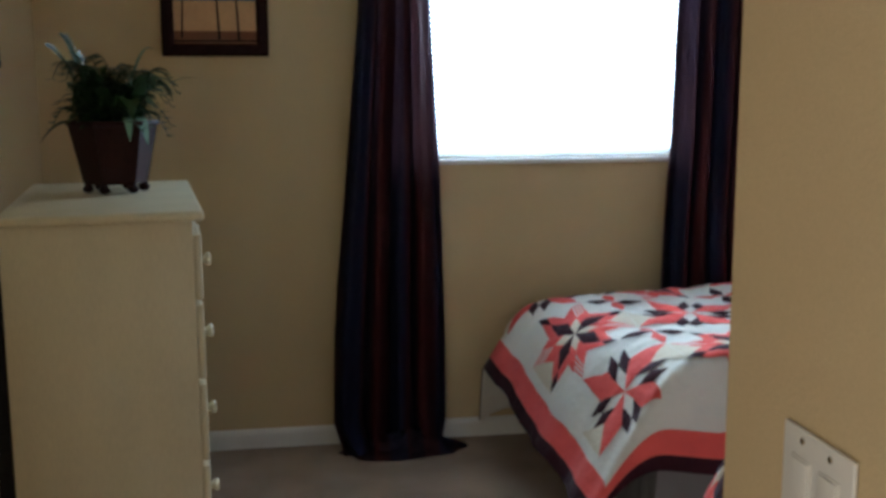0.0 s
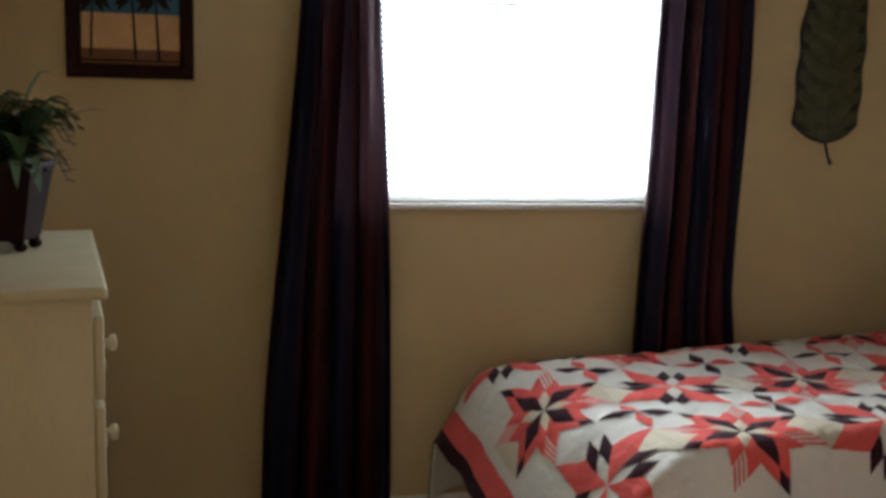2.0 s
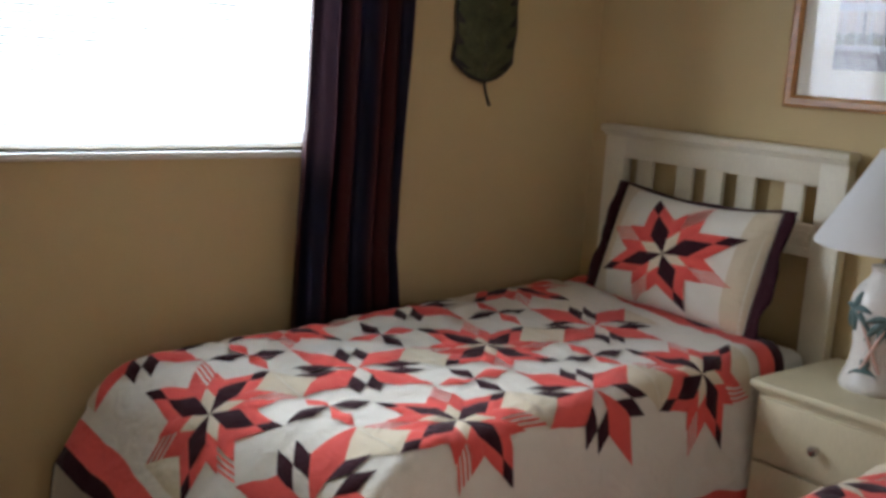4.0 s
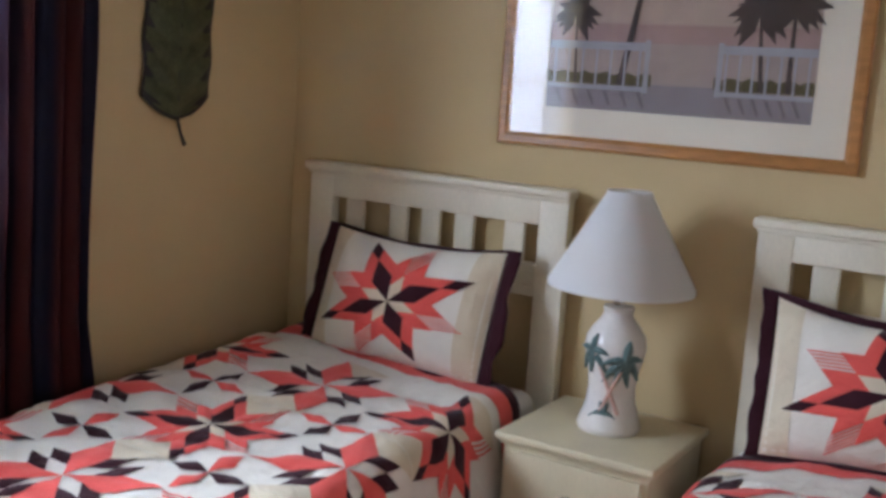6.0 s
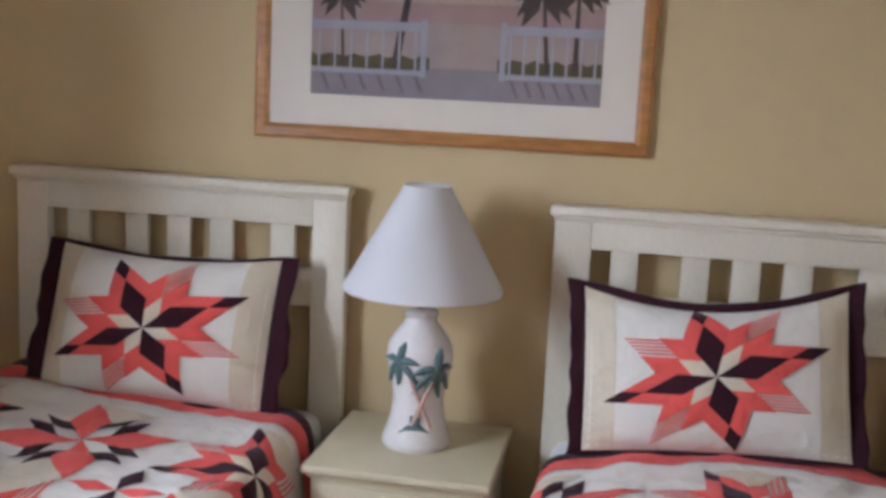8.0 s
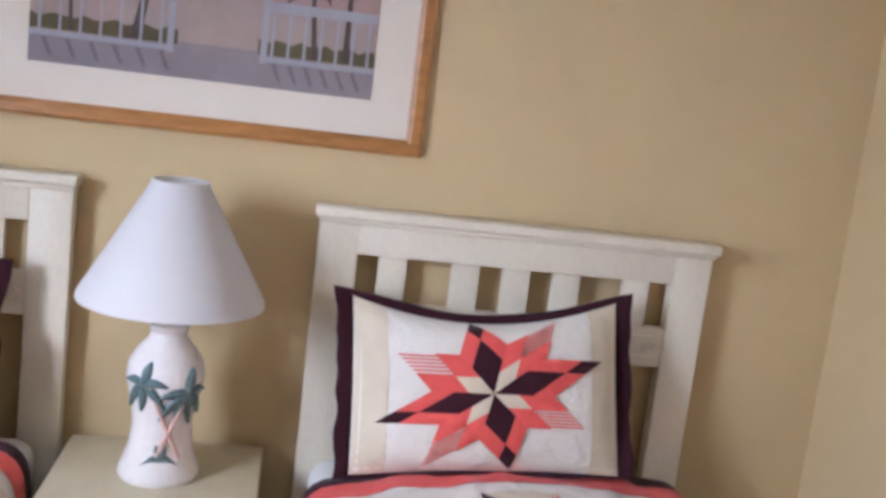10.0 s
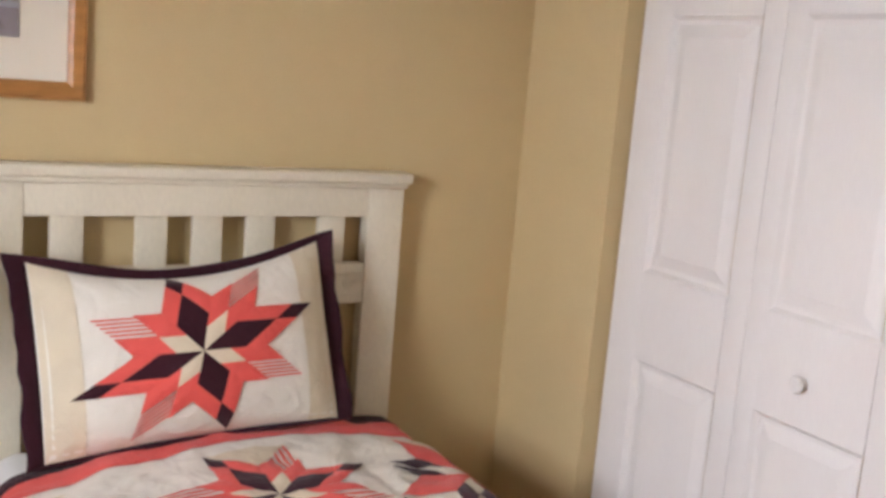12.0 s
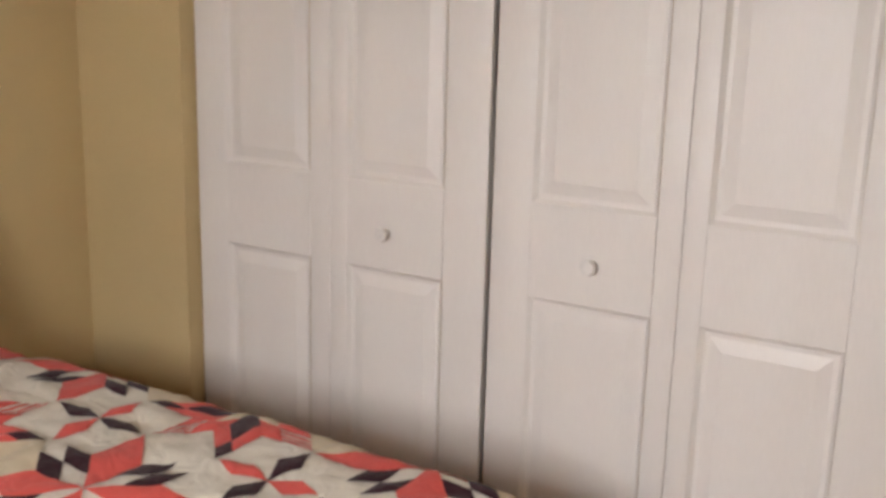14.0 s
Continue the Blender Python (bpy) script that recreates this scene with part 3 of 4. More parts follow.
def headboard_bed(yb, yc, zc, zs, label):
    """A bed of middle yb whose headboard has its middle at yc, its cap at zc and its slots' top at zs."""
    b = thing("twin_bed", (-1.0, yb, 0), label, "bed", "twin beds")
    part("headboard_cap", box(B(), (-0.020, yc - 0.523, zc - 0.028), (-0.092, yc + 0.523, zc), 0.008, 3), HEADWOOD, b)
    part("cap_moulding", box(B(), (-0.022, yc - 0.514, zc - 0.040), (-0.078, yc + 0.514, zc - 0.0275), 0.004), HEADWOOD, b)
    part("top_rail", box(B(), (-0.026, yc - 0.4105, zs), (-0.0655, yc + 0.4105, zc - 0.040), 0.001), HEADWOOD, b)
    for sg in (-1, 1):
        part("headboard_post", box(B(), (-0.020, yc + sg * 0.511, 0.0), (-0.066, yc + sg * 0.411, zc - 0.0398), 0.004), HEADWOOD, b)
    for y0, y1 in ((0.355, 0.283), (0.168, 0.096), (0.036, -0.036), (-0.096, -0.168), (-0.283, -0.355)):
        part("slat", box(B(), (-0.034, yc + y0, 1.035), (-0.052, yc + y1, zs + 0.004), 0.002), HEADWOOD, b)
    rail = part("middle_rail", box(B(), (-0.026, yc - 0.412, 0.935), (-0.060, yc + 0.412, 1.04), 0.004), HEADWOOD, b, "white painted rail with a carved line")
    for z in (0.958, 1.012):
        part("carved_line", box(B(), (-0.0595, yc - 0.40, z), (-0.064, yc + 0.40, z + 0.006), 0.001), HEADWOOD, rail)
    # carved scroll at each end of the rail
    for sg in (-1, 1):
        bm = B()
        for k in range(26):
            a0, a1 = k * 0.42, (k + 1) * 0.42
            r0, r1 = 0.020 * (1 - k / 30), 0.020 * (1 - (k + 1) / 30)
            c = Vector((-0.061, yc + sg * 0.372, 0.988))
            rod(bm, c + Vector((0, sg * r0 * math.cos(a0), r0 * math.sin(a0))), c + Vector((0, sg * r1 * math.cos(a1), r1 * math.sin(a1))), 0.0030, seg=6)
        part("carved_scroll", bm, HEADWOOD, rail)
    part("lower_rail", box(B(), (-0.026, yc - 0.412, 0.36), (-0.060, yc + 0.412, 0.50), 0.004), HEADWOOD, b)
    yc = yb
    bm = B()
    box(bm, (XF + 0.01, yc - HW + 0.02, 0.30), (-0.075, yc + HW - 0.02, 0.43), 0.04, 4)
    box(bm, (-FOOT + 0.10, yc - HW + 0.02, 0.40), (-0.075, yc + HW - 0.02, 0.585), 0.05, 4)
    box(bm, (-0.45, yc - HW + 0.02, 0.45), (-0.075, yc + HW - 0.02, 0.64), 0.05, 4)
    part("mattress", bm, SHEET, b, "white sheeted mattress")
    part("box_spring", box(B(), (XF + 0.01, yc - HW + 0.015, 0.16), (-0.075, yc + HW - 0.015, 0.302), 0.02, 3), SHEET, b)
    for x in (-0.2, XF + 0.12):
        for sg in (-1, 1):
            bm = B()
            rod(bm, (x, yc + sg * 0.40, 0.0), (x, yc + sg * 0.40, 0.17), 0.02)
            part("leg", bm, IRON, b)
    return b


def bed_skirt(yc):
    bm = B()
    x0, x1, y0, y1 = XF - 0.004, -0.09, yc - HW - 0.004, yc + HW + 0.004
    pts = []
    for a, c in (((x1, y0), (x0, y0)), ((x0, y0), (x0, y1)), ((x0, y1), (x1, y1))):
        for i in range(70):
            k = i / 70
            pts.append((a[0] + (c[0] - a[0]) * k, a[1] + (c[1] - a[1]) * k))
    pts.append((x1, y1))
    def f(s, t):
        i = min(len(pts) - 1, round(s * (len(pts) - 1)))
        x, y = pts[i]
        w = 0.010 * math.sin(i * 0.9) * (1 - t) + 0.012 * (1 - t)
        cx, cy = (x0 + x1) / 2, yc
        nx, ny = (-1, 0) if abs(x - x0) < 0.006 else (0, 1 if y > yc else -1)
        yy = min(y + ny * w, YN - 0.02)
        return Vector((x + nx * w, yy, 0.012 + 0.29 * t))
    grid(bm, len(pts) - 1, 8, f)
    ob = solid("bed_skirt", bm, SKIRT, "gathered cloth skirt, its grey darkened for shade under the quilt", "bed skirt", "skirts of the twin beds")
    md = ob.modifiers.new("thickness", "SOLIDIFY")
    md.thickness = 0.002


def sham(yc, zc, xc, roll, dip, brim, fl, spin, skew, wide, label):
    """A square-cornered pillow in a patchwork cover with a plum flange, leaning on the headboard."""
    p = thing("pillow", (xc, yc, zc - 0.25), label, "pillow", "star pillows on the twin beds")
    A, Bh, TH = 0.332, 0.216, 0.102
    m = Matrix.Translation((xc, yc, zc)) @ Matrix.Rotation(radians(roll), 4, "X") @ Matrix.Rotation(radians(19), 4, "Y")

    def flat(a, b):
        k, j = a / A, b / Bh
        return a * (1 - 0.018 * (1 - min(1, j * j))), b * (1 - (dip if b > 0 else 0.06) * (1 - min(1, k * k)) * min(1.0, abs(j)) ** 1.5)

    def front(a, b, h=0.0, sgn=-1):
        k, j = min(1, abs(a) / A), min(1, abs(b) / Bh)
        th = TH * ((1 - k ** 2.6) ** 0.6) * ((1 - j ** 2.6) ** 0.6)
        th += 0.006 * noise.noise(Vector((a * 8, b * 8, yc))) * (1 - k ** 4) * (1 - j ** 4)
        y, z = flat(a, b)
        return m @ Vector((sgn * (th * (1 if sgn < 0 else 0.55) + 0.003 + h), -y, z))

    bm = B()
    grid(bm, 36, 28, lambda s, t: front((2 * s - 1) * A, (2 * t - 1) * Bh))
    grid(bm, 24, 18, lambda s, t: front((2 * s - 1) * A, (2 * t - 1) * Bh, 0, 1))
    body = part("pillow_body", bm, CREAM, p)
    bm = B()
    def edge(q):
        """Points round the rim, q from 0 to 4."""
        k, r = int(q) % 4, q - int(q)
        return [(-1 + 2 * r, -1), (1, -1 + 2 * r), (1 - 2 * r, 1), (-1, 1 - 2 * r)][k]
    def flange(s, t):
        ku, kv = edge(s * 3.99999)
        y, z = flat(ku * A * 0.995, kv * Bh * 0.995)
        oy, oz = (ku if abs(ku) > 0.999 else ku * 0.9 * 0 + ku * abs(ku) ** 6), (kv if abs(kv) > 0.999 else kv * abs(kv) ** 6)
        w = 0.010 * math.sin(s * 60) * t
        return m @ Vector((-0.002 + w * 0.6 - 0.008 * t, -(y + oy * fl * t * (1 + 0.35 * noise.noise(Vector((s * 26, yc, 0))))), z + oz * (brim if kv > 0 else 0.008) * t))
    grid(bm, 160, 3, flange)
    bmesh.ops.remove_doubles(bm, verts=bm.verts[:], dist=0.0006)
    ob = part("flange", bm, PLUM, p, "plum cloth flange", recalc=True)
    md = ob.modifiers.new("thickness", "SOLIDIFY")
    md.thickness, md.offset = 0.007, 0
    g = lambda a, b, h: front(a, b, h)
    cs, sn = math.cos(radians(spin)), math.sin(radians(spin))

    def face(a, b, h):
        a, b = a * cs - b * sn, a * sn + b * cs
        return front(a * wide + skew * b, b * (0.79 if b > 0 else 0.67) - 0.020, h)
    star(body, face, 0, 0, 0.555, True, 5, 6, 0)
    for sg in (-1, 1):
        bm = B()
        grid(bm, 3, 20, lambda s, t: g(sg * (0.250 + 0.078 * s), (2 * t - 1) * Bh * 0.985, 0.002), 0)
        part("side_band", bm, TAN, body, "tan cotton side band", recalc=False)
    return p


for yc, hy, hz, hs, parity, seed, say in ((BED_A, -0.619, 1.287, 1.168, 0, 2.0, "under the window"), (BED_B, -2.2245, 1.277, 1.162, 1, 7.0, "near the closet")):
    headboard_bed(yc, hy, hz, hs, "white painted slatted wooden twin bed " + say)
    quilt(yc, parity, seed, "cream, coral and plum star quilt on bed " + say)
    bed_skirt(yc)
sham(-0.638, 0.876, -0.205, 0.5, 0.14, 0.008, 0.050, 7, 0.10, 1.0, "cream pillow with plum and coral star, leaning on headboard")
sham(-2.150, 0.892, -0.205, -3.5, 0.30, 0.022, 0.038, -2, 0.17, 0.93, "cream star pillow with plum flange near the closet")


# nightstand
def nightstand():
    x0, x1, y0, y1, zt = -0.03, -0.497, -1.630, -1.155, 0.632
    n = thing("nightstand", (-0.26, -1.39, 0), "cream painted wooden nightstand between the beds", "nightstand")
    part("top", box(B(), (x0, y0, zt - 0.024), (x1, y1, zt), 0.007, 3), CREAMWOOD, n)
    part("top_moulding", box(B(), (x0, y0 + 0.012, zt - 0.036), (x1 + 0.014, y1 - 0.012, zt - 0.0242), 0.004), CREAMWOOD, n)
    bm = B()
    box(bm, (x0, y0 + 0.02, 0.06), (x1 + 0.024, y1 - 0.02, zt - 0.0362), 0.003)
    part("body", bm, CREAMWOOD, n)
    part("plinth", box(B(), (x0, y0 + 0.03, 0.0), (x1 + 0.04, y1 - 0.03, 0.06), 0.003), CREAMWOOD, n)
    for z0, z1 in ((0.40, 0.585), (0.24, 0.39), (0.08, 0.23)):
        d = part("drawer", box(B(), (x1 + 0.0242, y0 + 0.036, z0), (x1 + 0.006, y1 - 0.036, z1), 0.005, 2), CREAMWOOD, n)
        knob(d, (x1 + 0.006, (y0 + y1) / 2, (z0 + z1) / 2 - 0.003), (-1, 0, 0), CHROME, 0.016, "small pale metal knob")


nightstand()


# table lamp
def table_lamp():
    c = (-0.245, -1.394, 0.632)
    t = thing("table_lamp", c, "white ceramic palm-tree lamp with a white cone shade", "lamp")
    prof = [(0.088, 0.0), (0.093, 0.010), (0.091, 0.022), (0.082, 0.045), (0.071, 0.085), (0.067, 0.125), (0.072, 0.170), (0.083, 0.215), (0.088, 0.245), (0.084, 0.275), (0.066, 0.305), (0.046, 0.328), (0.040, 0.345), (0.044, 0.352), (0.044, 0.362), (0.030, 0.366)]
    bm = B()
    rings = lathe(bm, prof, c, 48)
    cap(bm, rings[0], True)
    cap(bm, rings[-1])
    part("ceramic_base", bm, CERAMIC, t)
    def radius(z):
        for (r0, z0), (r1, z1) in zip(prof, prof[1:]):
            if z0 <= z <= z1:
                return r0 + (r1 - r0) * (z - z0) / max(1e-6, z1 - z0)
        return prof[-1][0]
    def on(a, z, h=0.0):
        r = radius(z) + h
        return Vector((c[0] + r * math.cos(a), c[1] + r * math.sin(a), c[2] + z))
    face = math.pi + 0.35      # side turned towards the room
    bm = B()
    rod(bm, on(face - 0.35, 0.070, 0.002), on(face + 0.42, 0.222, 0.003), 0.006, 0.0045)
    part("palm_trunk", bm, PINKCLAY, t, "pink relief palm trunk")
    bm = B()
    rod(bm, on(face + 0.30, 0.065, 0.002), on(face - 0.62, 0.235, 0.003), 0.006, 0.0045)
    part("palm_trunk", bm, PINKCLAY, t, "pink relief palm trunk")
    def crown(a0, z0, size, angles, sag=0.55):
        """Thick glazed palm leaves spreading from one point of the ceramic, their tips curling down."""
        bm = B()
        for an in angles:
            w = radians(an)
            def leaf(s, q):
                reach = size * s
                droop = -sag * size * s * s * abs(math.cos(w))
                width = 0.40 * size * math.sin(math.pi * min(1, 0.10 + 0.88 * s)) ** 0.7 * (q - 0.5)
                da = (reach * math.cos(w) - width * math.sin(w)) / 0.08
                dz = reach * math.sin(w) + droop + width * math.cos(w)
                return on(a0 + da, max(0.005, z0 + dz), 0.001 + 0.008 * (1 - (2 * q - 1) ** 2))
            grid(bm, 8, 6, leaf)
        return part("palm_crown", bm, PALMGREEN, t, "teal relief palm leaves")
    crown(face + 0.40, 0.218, 0.068, (-112, -72, -22, 28, 82, 160, 205))
    crown(face - 0.80, 0.238, 0.060, (-35, 28, 80, 150, 215, 262))
    crown(face - 0.24, 0.062, 0.046, (30, 75, 105, 150), 0.9)
    # shade
    sh = [(0.2070, 0.418), (0.2085, 0.416), (0.2090, 0.420), (0.2080, 0.428), (0.0640, 0.684), (0.0645, 0.690), (0.0620, 0.692), (0.0600, 0.688), (0.2055, 0.421)]
    bm = B()
    rings = lathe(bm, sh, c, 64)
    for i in range(64):
        bm.faces.new((rings[-1][i], rings[-1][(i + 1) % 64], rings[0][(i + 1) % 64], rings[0][i]))
    part("shade", bm, SHADE, t, "white cloth cone shade")
    bm = B()
    rod(bm, (c[0], c[1], c[2] + 0.36), (c[0], c[1], c[2] + 0.43), 0.016)
    part("socket", bm, CHROME, t)
    bm = B()
    bmesh.ops.create_uvsphere(bm, u_segments=16, v_segments=10, radius=0.030, matrix=Matrix.Translation((c[0], c[1], c[2] + 0.465)))
    part("bulb", bm, CERAMIC, t, "unlit white bulb")
    bm = B()
    for k in range(3):
        a = 2 * math.pi * k / 3
        rod(bm, (c[0], c[1], c[2] + 0.665), (c[0] + 0.061 * math.cos(a), c[1] + 0.061 * math.sin(a), c[2] + 0.672), 0.0018, seg=6)
    rod(bm, (c[0], c[1], c[2] + 0.43), (c[0], c[1], c[2] + 0.668), 0.003, seg=8)
    part("harp", bm, CHROME, t)


table_lamp()


# pictures
def frame_bars(thing_ob, plane, a0, a1, z0, z1, w, d, mats):
    """Four mitred bars of a picture frame on a wall; plane(a, z, out) gives the place."""
    prof = [(0.0, 0.0), (0.0, d * 0.8), (w * 0.2, d), (w * 0.7, d * 0.95), (w, d * 0.6), (w, 0.0)]
    cs = [(a0, z0, 1, 1), (a1, z0, -1, 1), (a1, z1, -1, -1), (a0, z1, 1, -1)]
    for i in range(4):
        p, q = cs[i], cs[(i + 1) % 4]
        bm = B()
        ra = [bm.verts.new(plane(p[0] + p[2] * s, p[1] + p[3] * s, o)) for s, o in prof]
        rb = [bm.verts.new(plane(q[0] + q[2] * s, q[1] + q[3] * s, o)) for s, o in prof]
        k = len(prof)
        for j in range(k):
            bm.faces.new((ra[j], ra[(j + 1) % k], rb[(j + 1) % k], rb[j]))
        bm.faces.new(ra)
        bm.faces.new(rb)
        part("frame_bar", bm, mats, thing_ob, smooth=False)


def poly(bm, plane, pts, out):
    bm.faces.new([bm.verts.new(plane(a, z, out)) for a, z in pts])


def rect(bm, plane, a0, z0, a1, z1, out):
    poly(bm, plane, ((a0, z0), (a1, z0), (a1, z1), (a0, z1)), out)


def palm(bm, plane, base, top, w, out, size, seed):
    rnd = random.Random(seed)
    lean = (top[0] - base[0])
    poly(bm, plane, ((base[0] - w, base[1]), (base[0] + w, base[1]), (top[0] + w * 0.6, top[1]), (top[0] - w * 0.6, top[1])), out)
    for k in range(15):
        a = radians(-55 + 290 * k / 14 + rnd.uniform(-6, 6))
        ln = size * rnd.uniform(0.75, 1.1)
        d = Vector((math.cos(a), math.sin(a)))
        n2 = Vector((-d.y, d.x))
        t = Vector(top)
        e = t + d * ln + Vector((0, -0.25 * ln * abs(d.x)))
        mid = t + d * ln * 0.5
        poly(bm, plane, [tuple(t), tuple(mid + n2 * 0.20 * ln), tuple(e), tuple(mid - n2 * 0.20 * ln)], out + 0.00005 * k)


def palm_print():
    y0, y1, z0, z1 = -0.833, -1.947, 1.412, 2.28
    pic = thing("framed_picture", (0, -1.39, z0), "honey-wood framed print of palms and white railings, glazed", "picture")
    pl = lambda a, z, o: Vector((-o - 0.001, -a, z))
    a0, a1 = -y0, -y1
    frame_bars(pic, pl, a0, a1, z0, z1, 0.040, 0.021, OAK)
    bm = B()
    box(bm, (-0.003, y0 - 0.035, z0 + 0.035), (-0.008, y1 + 0.035, z1 - 0.035))
    part("mat_board", bm, MATBOARD, pic, "wide off-white mat")
    b0, b1, c0, c1 = 0.995, 1.808, 1.540, 2.15
    sky_m, path_m, deck_m = paint("print_sky", (0.50, 0.38, 0.31)), paint("print_sand", (0.42, 0.33, 0.29)), paint("print_deck", (0.30, 0.26, 0.27))
    rail_m, hedge_m, trunk_m, blue_m = paint("print_railing", (0.40, 0.39, 0.43)), paint("print_hedge", (0.12, 0.105, 0.055)), paint("print_palm", (0.095, 0.075, 0.070)), paint("print_dusk", (0.42, 0.28, 0.25))
    bm = B()
    rect(bm, pl, b0, c0, b1, c1, 0.0085)
    part("print_paper", bm, sky_m, pic, "pinkish dusk print")
    bm = B()
    rect(bm, pl, b0, c0, b1, 1.745, 0.0090)
    part("print_ground", bm, path_m, pic)
    bm = B()
    poly(bm, pl, ((b0, c0), (b1, c0), (b1, 1.61), (1.535, 1.625), (1.33, 1.625), (b0, 1.61)), 0.0094)
    part("print_deck", bm, deck_m, pic)
    bm = B()
    rect(bm, pl, b0, 1.745, b1, 1.80, 0.0089)
    part("print_horizon", bm, blue_m, pic)
    bm = B()
    for u0, u1 in ((b0, 1.335), (1.524, b1)):
        n = 14
        pts = [(u0, 1.618), (u1, 1.618)] + [(u1 - (u1 - u0) * i / n, 1.652 + 0.006 * math.sin(i * 2.3)) for i in range(n + 1)]
        poly(bm, pl, pts, 0.0098)
    part("print_hedge", bm, hedge_m, pic)
    bm = B()
    palm(bm, pl, (1.089, 1.62), (1.078, 1.83), 0.005, 0.0102, 0.085, 1)
    palm(bm, pl, (1.236, 1.62), (1.30, 1.99), 0.012, 0.0102, 0.12, 2)
    palm(bm, pl, (1.660, 1.62), (1.640, 1.845), 0.007, 0.0102, 0.10, 3)
    palm(bm, pl, (1.735, 1.62), (1.735, 1.86), 0.008, 0.0102, 0.10, 4)
    part("print_palms", bm, trunk_m, pic, "dark palm silhouettes", smooth=False)
    bm = B()
    for u0, u1, post in ((b0, 1.318, 1.318), (1.538, b1, 1.538)):
        rect(bm, pl, u0, 1.722, u1, 1.746, 0.0112)
        rect(bm, pl, u0, 1.602, u1, 1.614, 0.0112)
        rect(bm, pl, post - 0.008, 1.598, post + 0.008, 1.754, 0.0115)
        n = 7
        for i in range(n):
            x = u0 + (u1 - u0) * (i + 0.5) / n
            rect(bm, pl, x - 0.0032, 1.612, x + 0.0032, 1.730, 0.0109)
    part("print_railing", bm, rail_m, pic, "pale painted railing", smooth=False)
    bm = B()
    for u0, u1 in ((b0, 1.318), (1.538, b1 - 0.04)):
        for i in range(6):
            x = u0 + (u1 - u0) * (i + 0.5) / 6
            poly(bm, pl, ((x, 1.600), (x + 0.010, 1.600), (x + 0.030, 1.556), (x + 0.020, 1.556)), 0.0097)
    part("print_shadows", bm, paint("print_shadow", (0.20, 0.17, 0.18)), pic, "slanting railing shadows", smooth=False)
    bm = B()
    box(bm, (-0.0155, y0 - 0.036, z0 + 0.036), (-0.0175, y1 + 0.036, z1 - 0.036))
    g = part("picture_glass", bm, GLASS, pic, "clear picture glass", smooth=False)
    g.visible_shadow = False


palm_print()


def beach_picture():
    x0, x1, z0, z1 = -3.402, -3.000, 1.590, 2.10
    pic = thing("framed_picture", (-3.2, YN, z0), "dark wood framed sunset beach print with palm trunks", "picture")
    pl = lambda a, z, o: Vector((a, YN - 0.001 - o, z))
    frame_bars(pic, pl, x0, x1, z0, z1, 0.046, 0.03, DARKWOOD)
    m1, m2, m3, m4 = paint("dusk_blue", (0.06, 0.16, 0.24)), paint("sunset_glow", (0.62, 0.36, 0.17)), paint("beach_brown", (0.20, 0.085, 0.04)), paint("trunk_black", (0.02, 0.014, 0.012))
    i0, i1 = x0 + 0.040, x1 - 0.040
    for n, m, a, b in (("print_sea_sky", m1, 1.80, 2.065), ("print_glow", m2, 1.685, 1.80), ("print_beach", m3, 1.625, 1.685)):
        bm = B()
        box(bm, (i0, YN - 0.002, a), (i1, YN - 0.010, b))
        part(n, bm, m, pic, smooth=False)
    bm = B()
    for b, t, w in (((-3.327, 1.66), (-3.318, 1.86), 0.004), ((-3.186, 1.655), (-3.196, 1.875), 0.005), ((-3.112, 1.65), (-3.122, 1.865), 0.005)):
        palm(bm, pl, b, t, w, 0.012, 0.07, int(b[0] * -100))
    rect(bm, pl, i0, 1.645, i1, 1.651, 0.0118)
    part("print_palms", bm, m4, pic, "black palm trunks", smooth=False)


beach_picture()


# carved leaf on the window wall
def wall_leaf():
    xc = -0.605
    lf = thing("wall_leaf", (xc, YN, 1.34), "dark green carved leaf plaque hung on the wall", "wall decoration")
    z0, z1 = 1.420, 2.16
    def half(t):
        w = 0.142 * min(1, (t / 0.10) ** 0.5 if t < 0.10 else 1) * (1 if t < 0.55 else max(0.0, 1 - ((t - 0.55) / 0.45) ** 2) ** 0.6)
        return max(0.002, w)
    def shape(grow, depth, rib):
        def f(s, t):
            q = 2 * s - 1
            w = (half(t) + grow) * (1 + 0.03 * math.sin(t * 26 + q))
            z = z0 - grow + (z1 - z0 + 2 * grow) * t
            chev = math.sin((t * 60 - abs(q) * 7))
            d = depth * (1 - 0.6 * q * q) + rib * chev - (0.006 * math.exp(-(q / 0.07) ** 2) if rib else 0)
            x = xc + q * w + 0.02 * (t - 0.3)
            return Vector((x, YN - 0.008 - d, z))
        return f
    bm = B()
    grid(bm, 22, 110, shape(-0.008, 0.026, 0.0036))
    part("leaf_face", bm, LEAFWOOD, lf, "ribbed green face", recalc=False)
    bm = B()
    grid(bm, 14, 50, shape(0.0, 0.014, 0.0))
    ob = part("leaf_rim", bm, LEAFEDGE, lf, "dark rim")
    md = ob.modifiers.new("thickness", "SOLIDIFY")
    md.thickness, md.offset = 0.008, 0
    bm = B()
    rod(bm, (xc - 0.002, YN - 0.020, 1.425), (xc + 0.006, YN - 0.028, 1.375), 0.006, 0.005)
    rod(bm, (xc + 0.006, YN - 0.028, 1.376), (xc + 0.018, YN - 0.036, 1.338), 0.005, 0.007)
    part("stem", bm, LEAFEDGE, lf, "brown stem")


wall_leaf()


